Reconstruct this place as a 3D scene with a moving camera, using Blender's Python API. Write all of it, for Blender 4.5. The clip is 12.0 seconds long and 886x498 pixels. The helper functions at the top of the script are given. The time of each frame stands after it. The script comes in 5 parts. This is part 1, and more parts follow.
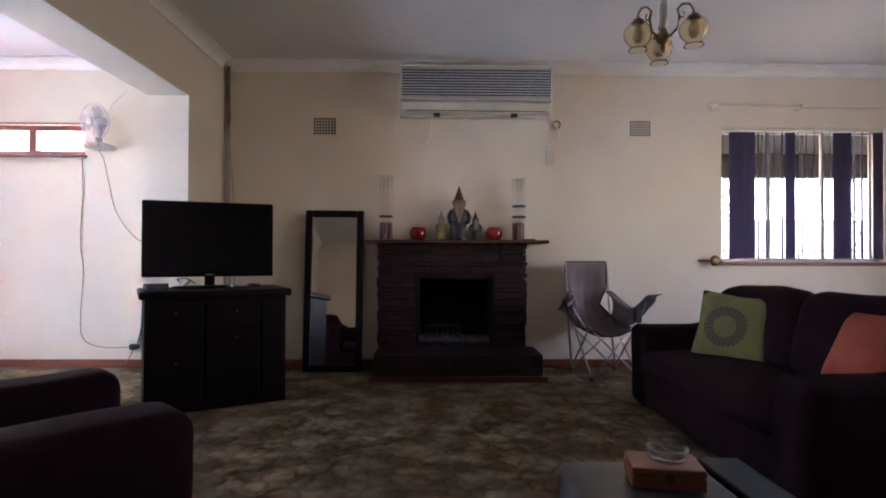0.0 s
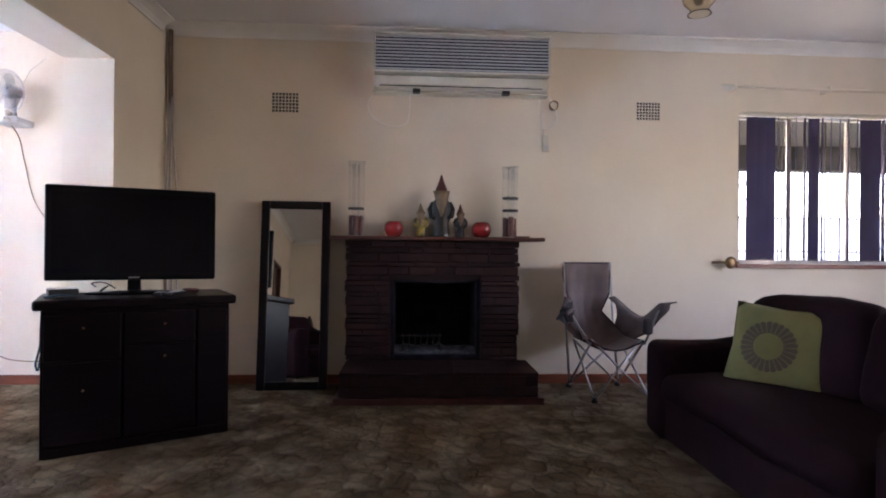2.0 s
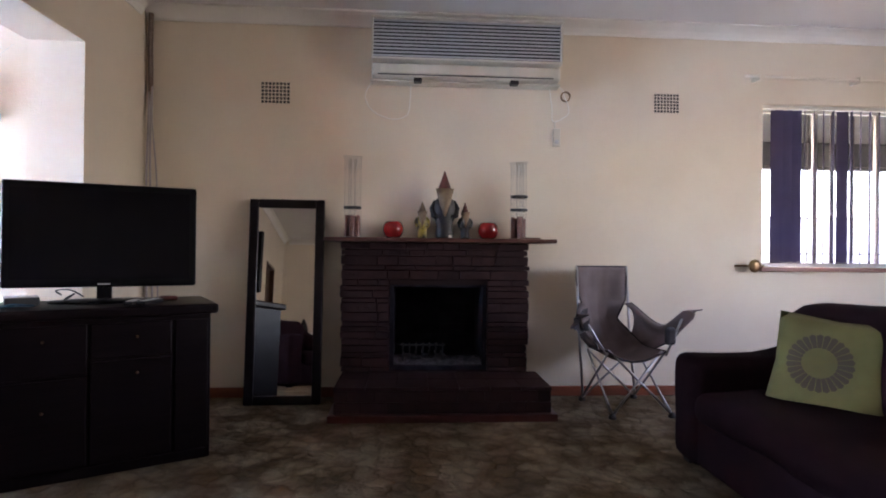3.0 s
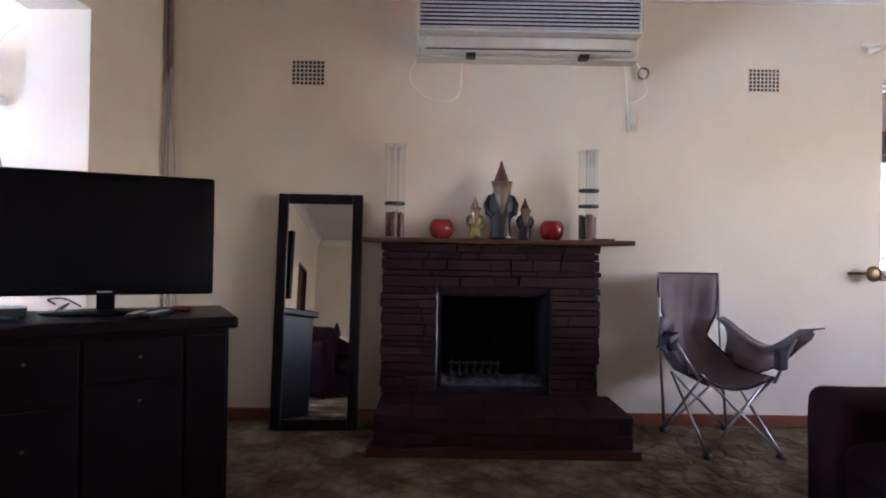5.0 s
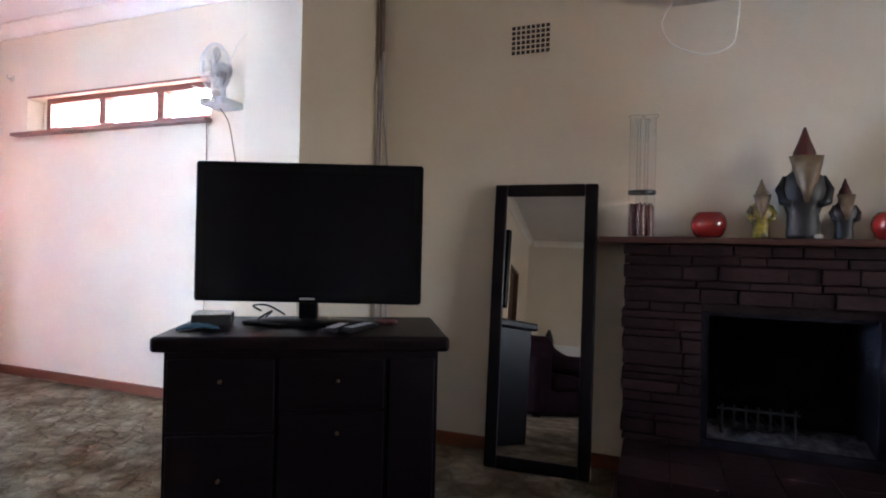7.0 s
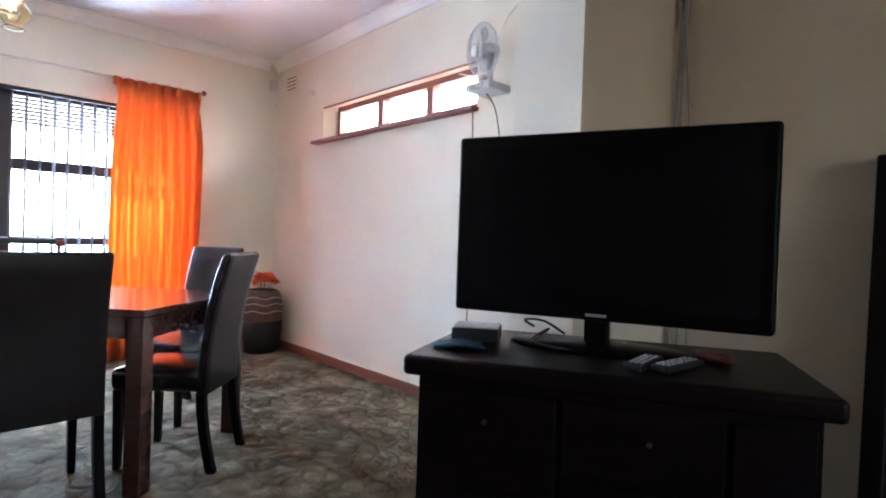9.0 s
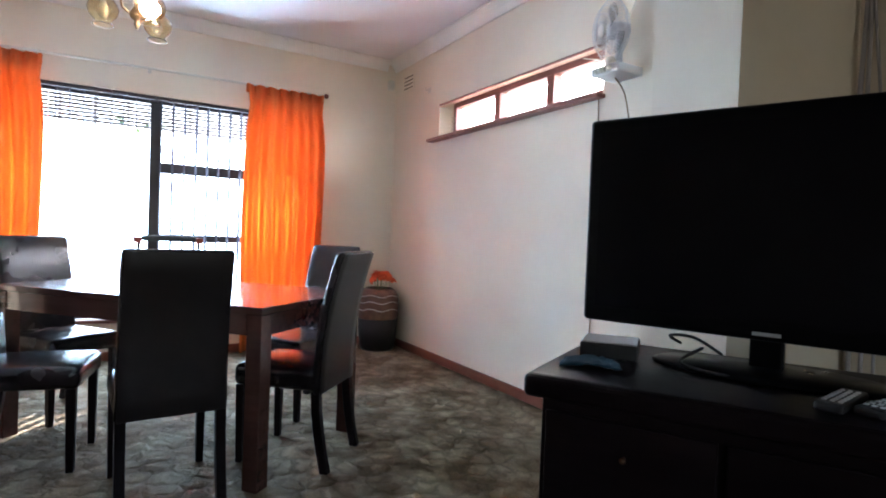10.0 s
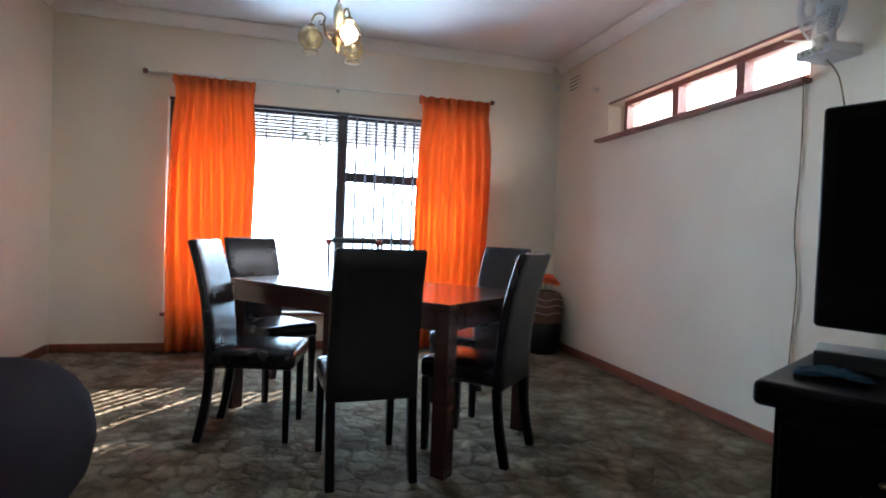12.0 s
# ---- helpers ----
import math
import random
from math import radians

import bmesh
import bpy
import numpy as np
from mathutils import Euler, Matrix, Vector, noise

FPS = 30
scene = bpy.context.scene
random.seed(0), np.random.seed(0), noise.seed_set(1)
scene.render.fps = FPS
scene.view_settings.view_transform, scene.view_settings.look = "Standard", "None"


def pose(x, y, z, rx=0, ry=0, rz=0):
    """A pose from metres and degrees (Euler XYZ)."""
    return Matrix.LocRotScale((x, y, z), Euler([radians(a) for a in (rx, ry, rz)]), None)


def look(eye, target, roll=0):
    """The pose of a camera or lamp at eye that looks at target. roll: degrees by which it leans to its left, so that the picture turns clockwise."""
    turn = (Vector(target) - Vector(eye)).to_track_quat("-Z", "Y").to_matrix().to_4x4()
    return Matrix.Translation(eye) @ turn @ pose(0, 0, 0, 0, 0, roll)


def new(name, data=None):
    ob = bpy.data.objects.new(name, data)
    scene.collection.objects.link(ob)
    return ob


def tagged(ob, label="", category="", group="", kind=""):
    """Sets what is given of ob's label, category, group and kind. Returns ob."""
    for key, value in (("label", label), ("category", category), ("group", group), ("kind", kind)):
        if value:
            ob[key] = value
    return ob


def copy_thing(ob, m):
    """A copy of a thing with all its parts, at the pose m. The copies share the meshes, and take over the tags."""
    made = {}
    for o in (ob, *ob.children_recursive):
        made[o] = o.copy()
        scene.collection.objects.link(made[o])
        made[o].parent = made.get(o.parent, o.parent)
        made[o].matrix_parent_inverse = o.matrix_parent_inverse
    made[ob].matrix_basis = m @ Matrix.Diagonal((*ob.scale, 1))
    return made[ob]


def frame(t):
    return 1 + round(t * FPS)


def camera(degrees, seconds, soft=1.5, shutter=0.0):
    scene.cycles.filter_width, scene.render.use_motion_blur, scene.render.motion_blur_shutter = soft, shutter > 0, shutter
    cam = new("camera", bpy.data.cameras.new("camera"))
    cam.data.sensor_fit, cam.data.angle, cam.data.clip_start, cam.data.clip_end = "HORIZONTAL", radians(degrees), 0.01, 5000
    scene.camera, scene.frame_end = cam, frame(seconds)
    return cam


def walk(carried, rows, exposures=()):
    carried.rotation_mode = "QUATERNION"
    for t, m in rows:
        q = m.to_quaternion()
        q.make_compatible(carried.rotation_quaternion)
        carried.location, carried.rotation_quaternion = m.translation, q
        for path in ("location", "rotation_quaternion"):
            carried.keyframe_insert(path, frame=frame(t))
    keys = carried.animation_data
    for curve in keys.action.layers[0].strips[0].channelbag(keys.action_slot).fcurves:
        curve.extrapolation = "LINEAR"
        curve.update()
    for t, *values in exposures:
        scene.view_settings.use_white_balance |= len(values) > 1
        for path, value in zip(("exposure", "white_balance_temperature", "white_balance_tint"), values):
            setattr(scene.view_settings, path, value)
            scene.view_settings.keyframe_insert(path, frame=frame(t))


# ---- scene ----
cam = camera(78.0, 12.0, soft=1.9)
PATH = [
    (0, (0.355, -0.111, 1.069), (0.393, 1.889, 1.09), 0.2),
    (0.5, (0.359, 0.03, 1.08), (0.428, 2.028, 1.092), 0.3),
    (1, (0.386, 0.232, 1.09), (0.477, 2.23, 1.096), 0.4),
    (1.5, (0.419, 0.398, 1.092), (0.512, 2.396, 1.097), 0.5),
    (2, (0.377, 0.588, 1.098), (0.486, 2.585, 1.103), 0.6),
    (2.5, (0.354, 0.755, 1.109), (0.479, 2.752, 1.114), 0.6),
    (4.5, (0.245, 1.377, 1.121), (0.331, 3.375, 1.129), 0.8),
    (5, (0.213, 1.491, 1.122), (0.224, 3.491, 1.131), 0.9),
    (5.5, (0.238, 1.645, 1.124), (0.087, 3.64, 1.13), 1.0),
    (6, (0.239, 1.792, 1.136), (-0.126, 3.758, 1.13), 1.1),
    (6.5, (0.133, 1.962, 1.122), (-0.42, 3.884, 1.119), 1.1),
    (7, (-0.018, 2.137, 1.127), (-0.738, 4.003, 1.126), 1.3),
    (7.5, (-0.118, 2.27, 1.129), (-1.025, 4.053, 1.126), 1.5),
    (9.5, (-0.521, 2.627, 1.111), (-2.134, 3.809, 1.077), 2.1),
    (10, (-0.588, 2.666, 1.113), (-2.309, 3.684, 1.071), 2.2),
    (10.5, (-0.616, 2.65, 1.101), (-2.423, 3.507, 1.056), 2.2),
    (11, (-0.616, 2.601, 1.1), (-2.484, 3.313, 1.051), 2.2),
    (11.5, (-0.614, 2.555, 1.096), (-2.518, 3.165, 1.049), 2.2),
    (12, (-0.61, 2.518, 1.093), (-2.541, 3.038, 1.046), 2.2),
]
EXPOSURES = [(0, 4.1, 6700, 31), (2.5, 4.45, 6650, 31), (5.5, 4.75, 6450, 31), (6.5, 4.5, 6450, 26), (7.5, 4.2, 6300, 23), (9.5, 3.7, 6350, 17), (10.5, 3.3, 6350, 14), (12, 2.75, 6350, 12)]
walk(cam, [(t, look(eye, target, roll)) for t, eye, target, roll in PATH], EXPOSURES)

# ---- world and sun ----
SUN_TO = Vector((-0.81, 0.585, 0.588)).normalized()
world = bpy.data.worlds.new("world")
scene.world = world
world.use_nodes = True
wn = world.node_tree
sky = wn.nodes.new("ShaderNodeTexSky")
sky.sky_type, sky.sun_disc = "NISHITA", False
sky.sun_elevation = math.asin(SUN_TO.z)
sky.sun_rotation = math.atan2(SUN_TO.x, SUN_TO.y)
wn.links.new(sky.outputs[0], wn.nodes["Background"].inputs[0])
wn.nodes["Background"].inputs[1].default_value = 0.12
sun = new("sun", bpy.data.lights.new("sun", "SUN"))
sun.data.energy, sun.data.angle, sun.data.color = 5.0, radians(0.5), (1.0, 0.97, 0.94)
sun.matrix_world = look(SUN_TO * 30, (0, 0, 0))


def window_light(name, place, aim, width, height, watts, colour):
    """An area lamp that stands in for skylight at an opening."""
    lamp = new(name, bpy.data.lights.new(name, "AREA"))
    lamp.data.shape, lamp.data.size, lamp.data.size_y = "RECTANGLE", width, height
    lamp.data.energy, lamp.data.color = watts, colour
    lamp.matrix_world = look(place, aim)
    return lamp


window_light("skylight_dining", (-6.14, 2.85, 1.18), (-5.3, 2.85, 1.18), 2.75, 1.5, 33, (0.49, 0.76, 1.0))
# Fill lamp at an assumed, unseen east window; lifts the lounge walls and ceiling.
window_light("fill_skylight_east", (5.42, 2.3, 1.55), (0, 2.6, 1.5), 1.9, 1.2, 1.5, (1.0, 0.93, 0.88))
window_light("skylight_high", (-3.85, 5.42, 2.24), (-3.6, 2, 1.0), 1.8, 0.12, 3.2, (0.95, 0.96, 1.0))


# ---- materials ----
def material(name, colour, rough=0.6, metal=0.0, second=None, scale=8.0, fine=0.0, fine_scale=120.0,
             bump=0.0, bump_scale=60.0, detail=5.0, stretch=(1, 1, 1), spread=(0.35, 0.65), coat=0.0, vary=0.0, spec=0.5, space="Object"):
    """A surface with broad variation between two colours, fine grain and relief."""
    m = bpy.data.materials.new(name)
    m.use_nodes = True
    n, l = m.node_tree.nodes, m.node_tree.links
    b = n["Principled BSDF"]
    b.inputs["Roughness"].default_value, b.inputs["Metallic"].default_value = rough, metal
    b.inputs["Base Color"].default_value = (*colour, 1)
    b.inputs["Coat Weight"].default_value, b.inputs["Specular IOR Level"].default_value = coat, spec
    tc, mp = n.new("ShaderNodeTexCoord"), n.new("ShaderNodeMapping")
    l.new(tc.outputs[space], mp.inputs[0])
    mp.inputs["Scale"].default_value = stretch
    out = None
    if second:
        t = n.new("ShaderNodeTexNoise")
        t.inputs["Scale"].default_value, t.inputs["Detail"].default_value = scale, detail
        l.new(mp.outputs[0], t.inputs["Vector"])
        r = n.new("ShaderNodeValToRGB")
        r.color_ramp.elements[0].position, r.color_ramp.elements[1].position = spread
        r.color_ramp.elements[0].color, r.color_ramp.elements[1].color = (*colour, 1), (*second, 1)
        l.new(t.outputs[0], r.inputs[0])
        out = r.outputs[0]
        rr = n.new("ShaderNodeMapRange")
        rr.inputs["To Min"].default_value, rr.inputs["To Max"].default_value = rough * 0.85, min(1, rough * 1.15)
        l.new(t.outputs[0], rr.inputs[0])
        l.new(rr.outputs[0], b.inputs["Roughness"])
    if fine or vary:
        hsv = n.new("ShaderNodeHueSaturation")
        if out:
            l.new(out, hsv.inputs["Color"])
        else:
            hsv.inputs["Color"].default_value = (*colour, 1)
        src = None
        if fine:
            t = n.new("ShaderNodeTexNoise")
            t.inputs["Scale"].default_value, t.inputs["Detail"].default_value = fine_scale, 3
            l.new(mp.outputs[0], t.inputs["Vector"])
            mr = n.new("ShaderNodeMapRange")
            mr.inputs["To Min"].default_value, mr.inputs["To Max"].default_value = 1 - fine, 1 + fine
            l.new(t.outputs[0], mr.inputs[0])
            src = mr.outputs[0]
        if vary:
            oi = n.new("ShaderNodeObjectInfo")
            mr = n.new("ShaderNodeMapRange")
            mr.inputs["To Min"].default_value, mr.inputs["To Max"].default_value = 1 - vary, 1 + vary
            l.new(oi.outputs["Random"], mr.inputs[0])
            if src:
                mul = n.new("ShaderNodeMath")
                mul.operation = "MULTIPLY"
                l.new(src, mul.inputs[0]), l.new(mr.outputs[0], mul.inputs[1])
                src = mul.outputs[0]
            else:
                src = mr.outputs[0]
        l.new(src, hsv.inputs["Value"])
        out = hsv.outputs[0]
    if out:
        l.new(out, b.inputs["Base Color"])
    if bump:
        t = n.new("ShaderNodeTexNoise")
        t.inputs["Scale"].default_value, t.inputs["Detail"].default_value = bump_scale, 6
        l.new(mp.outputs[0], t.inputs["Vector"])
        bp = n.new("ShaderNodeBump")
        bp.inputs["Strength"].default_value, bp.inputs["Distance"].default_value = bump, 0.01
        l.new(t.outputs[0], bp.inputs["Height"])
        l.new(bp.outputs[0], b.inputs["Normal"])
    return m


def carpet_material():
    """Deep sculpted pile: mottled beige, olive and brown, with scalloped grooves shaded in the colour."""
    m = bpy.data.materials.new("carpet")
    m.use_nodes = True
    n, l = m.node_tree.nodes, m.node_tree.links
    b = n["Principled BSDF"]
    b.inputs["Roughness"].default_value = 0.95
    b.inputs["Specular IOR Level"].default_value = 0.1
    tc = n.new("ShaderNodeTexCoord")
    warp = n.new("ShaderNodeTexNoise")
    warp.inputs["Scale"].default_value = 16.0
    l.new(tc.outputs["Object"], warp.inputs["Vector"])
    mix = n.new("ShaderNodeMixRGB")
    mix.blend_type, mix.inputs[0].default_value = "ADD", 0.09
    l.new(tc.outputs["Object"], mix.inputs[1]), l.new(warp.outputs["Color"], mix.inputs[2])
    vo = n.new("ShaderNodeTexVoronoi")
    vo.feature = "DISTANCE_TO_EDGE"
    vo.inputs["Scale"].default_value = 9.5
    l.new(mix.outputs[0], vo.inputs["Vector"])
    edge = n.new("ShaderNodeMapRange")
    edge.inputs["From Max"].default_value = 0.26
    edge.interpolation_type = "SMOOTHSTEP"
    l.new(vo.outputs["Distance"], edge.inputs[0])
    vc = n.new("ShaderNodeTexVoronoi")
    vc.inputs["Scale"].default_value = 9.5
    l.new(mix.outputs[0], vc.inputs["Vector"])
    big = n.new("ShaderNodeTexNoise")
    big.inputs["Scale"].default_value, big.inputs["Detail"].default_value = 4.0, 2.5
    l.new(tc.outputs["Object"], big.inputs["Vector"])
    sep = n.new("ShaderNodeSeparateColor")
    l.new(vc.outputs["Color"], sep.inputs[0])
    add = n.new("ShaderNodeMath")
    add.operation = "MULTIPLY_ADD"
    add.inputs[1].default_value = 0.13
    l.new(sep.outputs[0], add.inputs[0]), l.new(big.outputs[0], add.inputs[2])
    ramp = n.new("ShaderNodeValToRGB")
    e = ramp.color_ramp.elements
    e[0].position, e[0].color = 0.46, (0.108, 0.076, 0.045, 1)
    e[1].position, e[1].color = 0.80, (0.25, 0.197, 0.135, 1)
    mid = e.new(0.58)
    mid.color = (0.165, 0.124, 0.080, 1)
    l.new(add.outputs[0], ramp.inputs[0])
    # Multiplies shade into the colour along the grooves between lobes.
    dark = n.new("ShaderNodeMixRGB")
    dark.blend_type = "MULTIPLY"
    dark.inputs[0].default_value = 0.22
    l.new(ramp.outputs[0], dark.inputs[1]), l.new(edge.outputs[0], dark.inputs[2])
    pile = n.new("ShaderNodeTexNoise")
    pile.inputs["Scale"].default_value, pile.inputs["Detail"].default_value = 170, 4
    l.new(tc.outputs["Object"], pile.inputs["Vector"])
    hsv = n.new("ShaderNodeHueSaturation")
    mr = n.new("ShaderNodeMapRange")
    mr.inputs["From Min"].default_value, mr.inputs["From Max"].default_value = 0.3, 0.7
    mr.inputs["To Min"].default_value, mr.inputs["To Max"].default_value = 0.7, 1.3
    l.new(pile.outputs[0], mr.inputs[0]), l.new(mr.outputs[0], hsv.inputs["Value"]), l.new(dark.outputs[0], hsv.inputs["Color"])
    l.new(hsv.outputs[0], b.inputs["Base Color"])
    h = n.new("ShaderNodeMath")
    h.operation = "MULTIPLY_ADD"
    h.inputs[1].default_value = 0.35
    dome = n.new("ShaderNodeMath")
    dome.operation = "MULTIPLY_ADD"
    dome.inputs[1].default_value, dome.inputs[2].default_value = -1.1, 1.0
    l.new(vc.outputs["Distance"], dome.inputs[0])
    both = n.new("ShaderNodeMath")
    both.operation = "MULTIPLY_ADD"
    both.inputs[1].default_value = 0.45
    l.new(edge.outputs[0], both.inputs[0]), l.new(dome.outputs[0], both.inputs[2])
    l.new(pile.outputs[0], h.inputs[0]), l.new(both.outputs[0], h.inputs[2])
    bp = n.new("ShaderNodeBump")
    bp.inputs["Strength"].default_value, bp.inputs["Distance"].default_value = 0.7, 0.022
    l.new(h.outputs[0], bp.inputs["Height"]), l.new(bp.outputs[0], b.inputs["Normal"])
    return m


def glass_material(name, colour=(1, 1, 1), rough=0.0, ior=1.45):
    m = bpy.data.materials.new(name)
    m.use_nodes = True
    b = m.node_tree.nodes["Principled BSDF"]
    b.inputs["Base Color"].default_value = (*colour, 1)
    b.inputs["Transmission Weight"].default_value, b.inputs["Roughness"].default_value, b.inputs["IOR"].default_value = 1, rough, ior
    return m


def cloth_through(name, colour, through_colour, share):
    """Thin cloth through which light comes."""
    m = material(name, colour, 0.9, second=tuple(c * 0.85 for c in colour), scale=6, fine=0.06, fine_scale=300, bump=0.15, bump_scale=400)
    n, l = m.node_tree.nodes, m.node_tree.links
    out = n["Material Output"]
    tr, mx = n.new("ShaderNodeBsdfTranslucent"), n.new("ShaderNodeMixShader")
    tr.inputs[0].default_value = (*through_colour, 1)
    mx.inputs[0].default_value = share
    l.new(n["Principled BSDF"].outputs[0], mx.inputs[1]), l.new(tr.outputs[0], mx.inputs[2]), l.new(mx.outputs[0], out.inputs[0])
    return m


def glow(name, colour, strength):
    m = bpy.data.materials.new(name)
    m.use_nodes = True
    b = m.node_tree.nodes["Principled BSDF"]
    b.inputs["Emission Color"].default_value, b.inputs["Emission Strength"].default_value = (*colour, 1), strength
    return m


WALL = material("cream_wall_paint", (0.69, 0.595, 0.475), 0.75, second=(0.74, 0.645, 0.52), scale=1.3, fine=0.02, fine_scale=30, bump=0.12, bump_scale=90)
CEIL = material("white_ceiling_paint", (0.72, 0.70, 0.70), 0.8, second=(0.77, 0.75, 0.75), scale=1.0, bump=0.05, bump_scale=60)
CORNICE = material("white_cornice", (0.80, 0.78, 0.74), 0.6, second=(0.75, 0.72, 0.67), scale=3)
CARPET = carpet_material()
SKIRT = material("varnished_red_brown_skirting", (0.23, 0.062, 0.028), 0.4, second=(0.16, 0.043, 0.021), scale=3, stretch=(1, 8, 8), bump=0.05)
BROWNWOOD = material("red_brown_window_wood", (0.22, 0.07, 0.05), 0.45, second=(0.16, 0.05, 0.035), scale=5, stretch=(1, 9, 9), bump=0.05)
DARKWOOD = material("espresso_wood", (0.007, 0.004, 0.005), 0.38, second=(0.010, 0.006, 0.007), scale=5, stretch=(1, 10, 10), fine=0.1, bump=0.04, bump_scale=30, spec=0.12)
TABLEWOOD = material("table_wood", (0.060, 0.024, 0.020), 0.22, second=(0.074, 0.029, 0.024), scale=4, stretch=(1, 9, 9), fine=0.08, bump=0.03, bump_scale=30, coat=0.3)
BLACKFRAME = material("black_frame_wood", (0.008, 0.0055, 0.008), 0.35, second=(0.014, 0.010, 0.010), scale=6, fine=0.1, spec=0.15)
BLACKGLOSS = material("gloss_black_plastic", (0.004, 0.004, 0.005), 0.3, spec=0.08)
SCREEN = material("tv_screen", (0.005, 0.0045, 0.0065), 0.16, spec=0.12)
BLACKPLASTIC = material("black_plastic", (0.015, 0.015, 0.017), 0.45, fine=0.1)
GREYPLASTIC = material("grey_plastic", (0.48, 0.48, 0.49), 0.4, fine=0.04)
WHITEPLASTIC = material("off_white_plastic", (0.62, 0.58, 0.50), 0.4, second=(0.56, 0.52, 0.44), scale=8)
LEATHER = material("dark_brown_leatherette", (0.012, 0.010, 0.012), 0.26, second=(0.02, 0.014, 0.015), scale=7, bump=0.04, bump_scale=160)
LEATHERBACK = material("grey_leatherette_back", (0.020, 0.016, 0.017), 0.4, second=(0.028, 0.022, 0.023), scale=7, bump=0.1, bump_scale=160, spec=0.25)
SOFA = material("brown_sofa_fabric", (0.011, 0.0042, 0.006), 0.95, second=(0.016, 0.006, 0.008), scale=9, fine=0.15, fine_scale=260, bump=0.2, bump_scale=260, spec=0.06)
STONE = material("dark_slate_stone", (0.021, 0.0095, 0.010), 0.6, second=(0.034, 0.015, 0.0145), scale=9, fine=0.2, fine_scale=70, bump=0.5, bump_scale=34, vary=0.3, spec=0.12)
MORTAR = material("dark_mortar", (0.020, 0.011, 0.011), 0.9, second=(0.024, 0.014, 0.013), scale=30, bump=0.4, spec=0.1)
HEARTHTILE = material("hearth_slab", (0.023, 0.011, 0.012), 0.5, second=(0.034, 0.016, 0.016), scale=10, fine=0.1, bump=0.3, bump_scale=30, vary=0.15, spec=0.15)
REDTILE = material("red_plinth_tile", (0.07, 0.015, 0.012), 0.4, second=(0.05, 0.012, 0.010), scale=10, vary=0.15, bump=0.1)
SOOT = material("sooty_brick", (0.009, 0.008, 0.012), 0.95, second=(0.020, 0.019, 0.026), scale=9, bump=0.5, vary=0.25, spec=0.1)
ASH = material("pale_ash", (0.13, 0.125, 0.14), 0.95, second=(0.05, 0.05, 0.055), scale=22, bump=0.8, bump_scale=60, spec=0.1)
MANTLEWOOD = material("mantel_wood", (0.085, 0.032, 0.022), 0.4, second=(0.055, 0.022, 0.016), scale=5, stretch=(1, 10, 10), bump=0.08, spec=0.3)
REDGLASS = material("red_glazed_glass", (0.24, 0.009, 0.008), 0.12, second=(0.14, 0.006, 0.006), scale=9, coat=0.5)
def thin_glass(name):
    """Thin blown glass: clear, with gloss that grows towards its edges."""
    m = bpy.data.materials.new(name)
    m.use_nodes = True
    n, l = m.node_tree.nodes, m.node_tree.links
    tr, gl, mx, fr = n.new("ShaderNodeBsdfTransparent"), n.new("ShaderNodeBsdfGlossy"), n.new("ShaderNodeMixShader"), n.new("ShaderNodeLayerWeight")
    amount = n.new("ShaderNodeMapRange")
    tr.inputs[0].default_value = (0.97, 0.975, 0.98, 1)
    gl.inputs["Roughness"].default_value = 0.08
    fr.inputs[0].default_value = 0.4
    amount.inputs["From Min"].default_value, amount.inputs["To Min"].default_value, amount.inputs["To Max"].default_value = 0.35, 0.03, 0.95
    l.new(fr.outputs["Facing"], amount.inputs[0]), l.new(amount.outputs[0], mx.inputs[0]), l.new(tr.outputs[0], mx.inputs[1]), l.new(gl.outputs[0], mx.inputs[2])
    l.new(mx.outputs[0], n["Material Output"].inputs[0])
    return m


TUBEGLASS = thin_glass("thin_tube_glass")
CLEAR = glass_material("clear_glass")
PANE = glass_material("window_pane", (1, 1, 1), 0.0, 1.01)
SMOKED = glass_material("amber_bubble_glass", (0.93, 0.84, 0.66), 0.08, 1.3)
FROST = glass_material("frosted_pane", (1, 1, 1), 0.35, 1.05)
PIPEWRAP = material("brown_pipe_tape", (0.13, 0.09, 0.07), 0.7, second=(0.20, 0.15, 0.12), scale=12, stretch=(1, 1, 4), bump=0.3, bump_scale=40)
PALETUBE = material("pale_hose", (0.42, 0.38, 0.38), 0.5, second=(0.34, 0.31, 0.31), scale=8)
MIRROR = material("mirror_silver", (0.86, 0.87, 0.86), 0.01, 1.0)
METAL = material("brushed_steel", (0.45, 0.44, 0.45), 0.35, 1.0)
BRASS = material("aged_brass", (0.30, 0.20, 0.10), 0.4, 1.0, second=(0.16, 0.10, 0.06), scale=20)
CAMPCLOTH = material("taupe_camp_cloth", (0.15, 0.115, 0.115), 0.85, second=(0.20, 0.155, 0.155), scale=6, fine=0.06, fine_scale=300, bump=0.15, bump_scale=300)
CAMPTRIM = material("black_camp_trim", (0.03, 0.026, 0.03), 0.85, fine=0.1)
LIME = material("lime_cushion", (0.155, 0.14, 0.045), 0.9, second=(0.13, 0.12, 0.04), scale=8, bump=0.15, bump_scale=200)
RUSTCLOTH = material("rust_orange_cushion", (0.26, 0.045, 0.022), 0.9, second=(0.21, 0.036, 0.018), scale=8, bump=0.15, bump_scale=200)
TAUPEPRINT = material("brown_print", (0.075, 0.055, 0.035), 0.9)
ORANGE = cloth_through("orange_curtain_voile", (0.72, 0.185, 0.06), (0.86, 0.29, 0.08), 0.5)
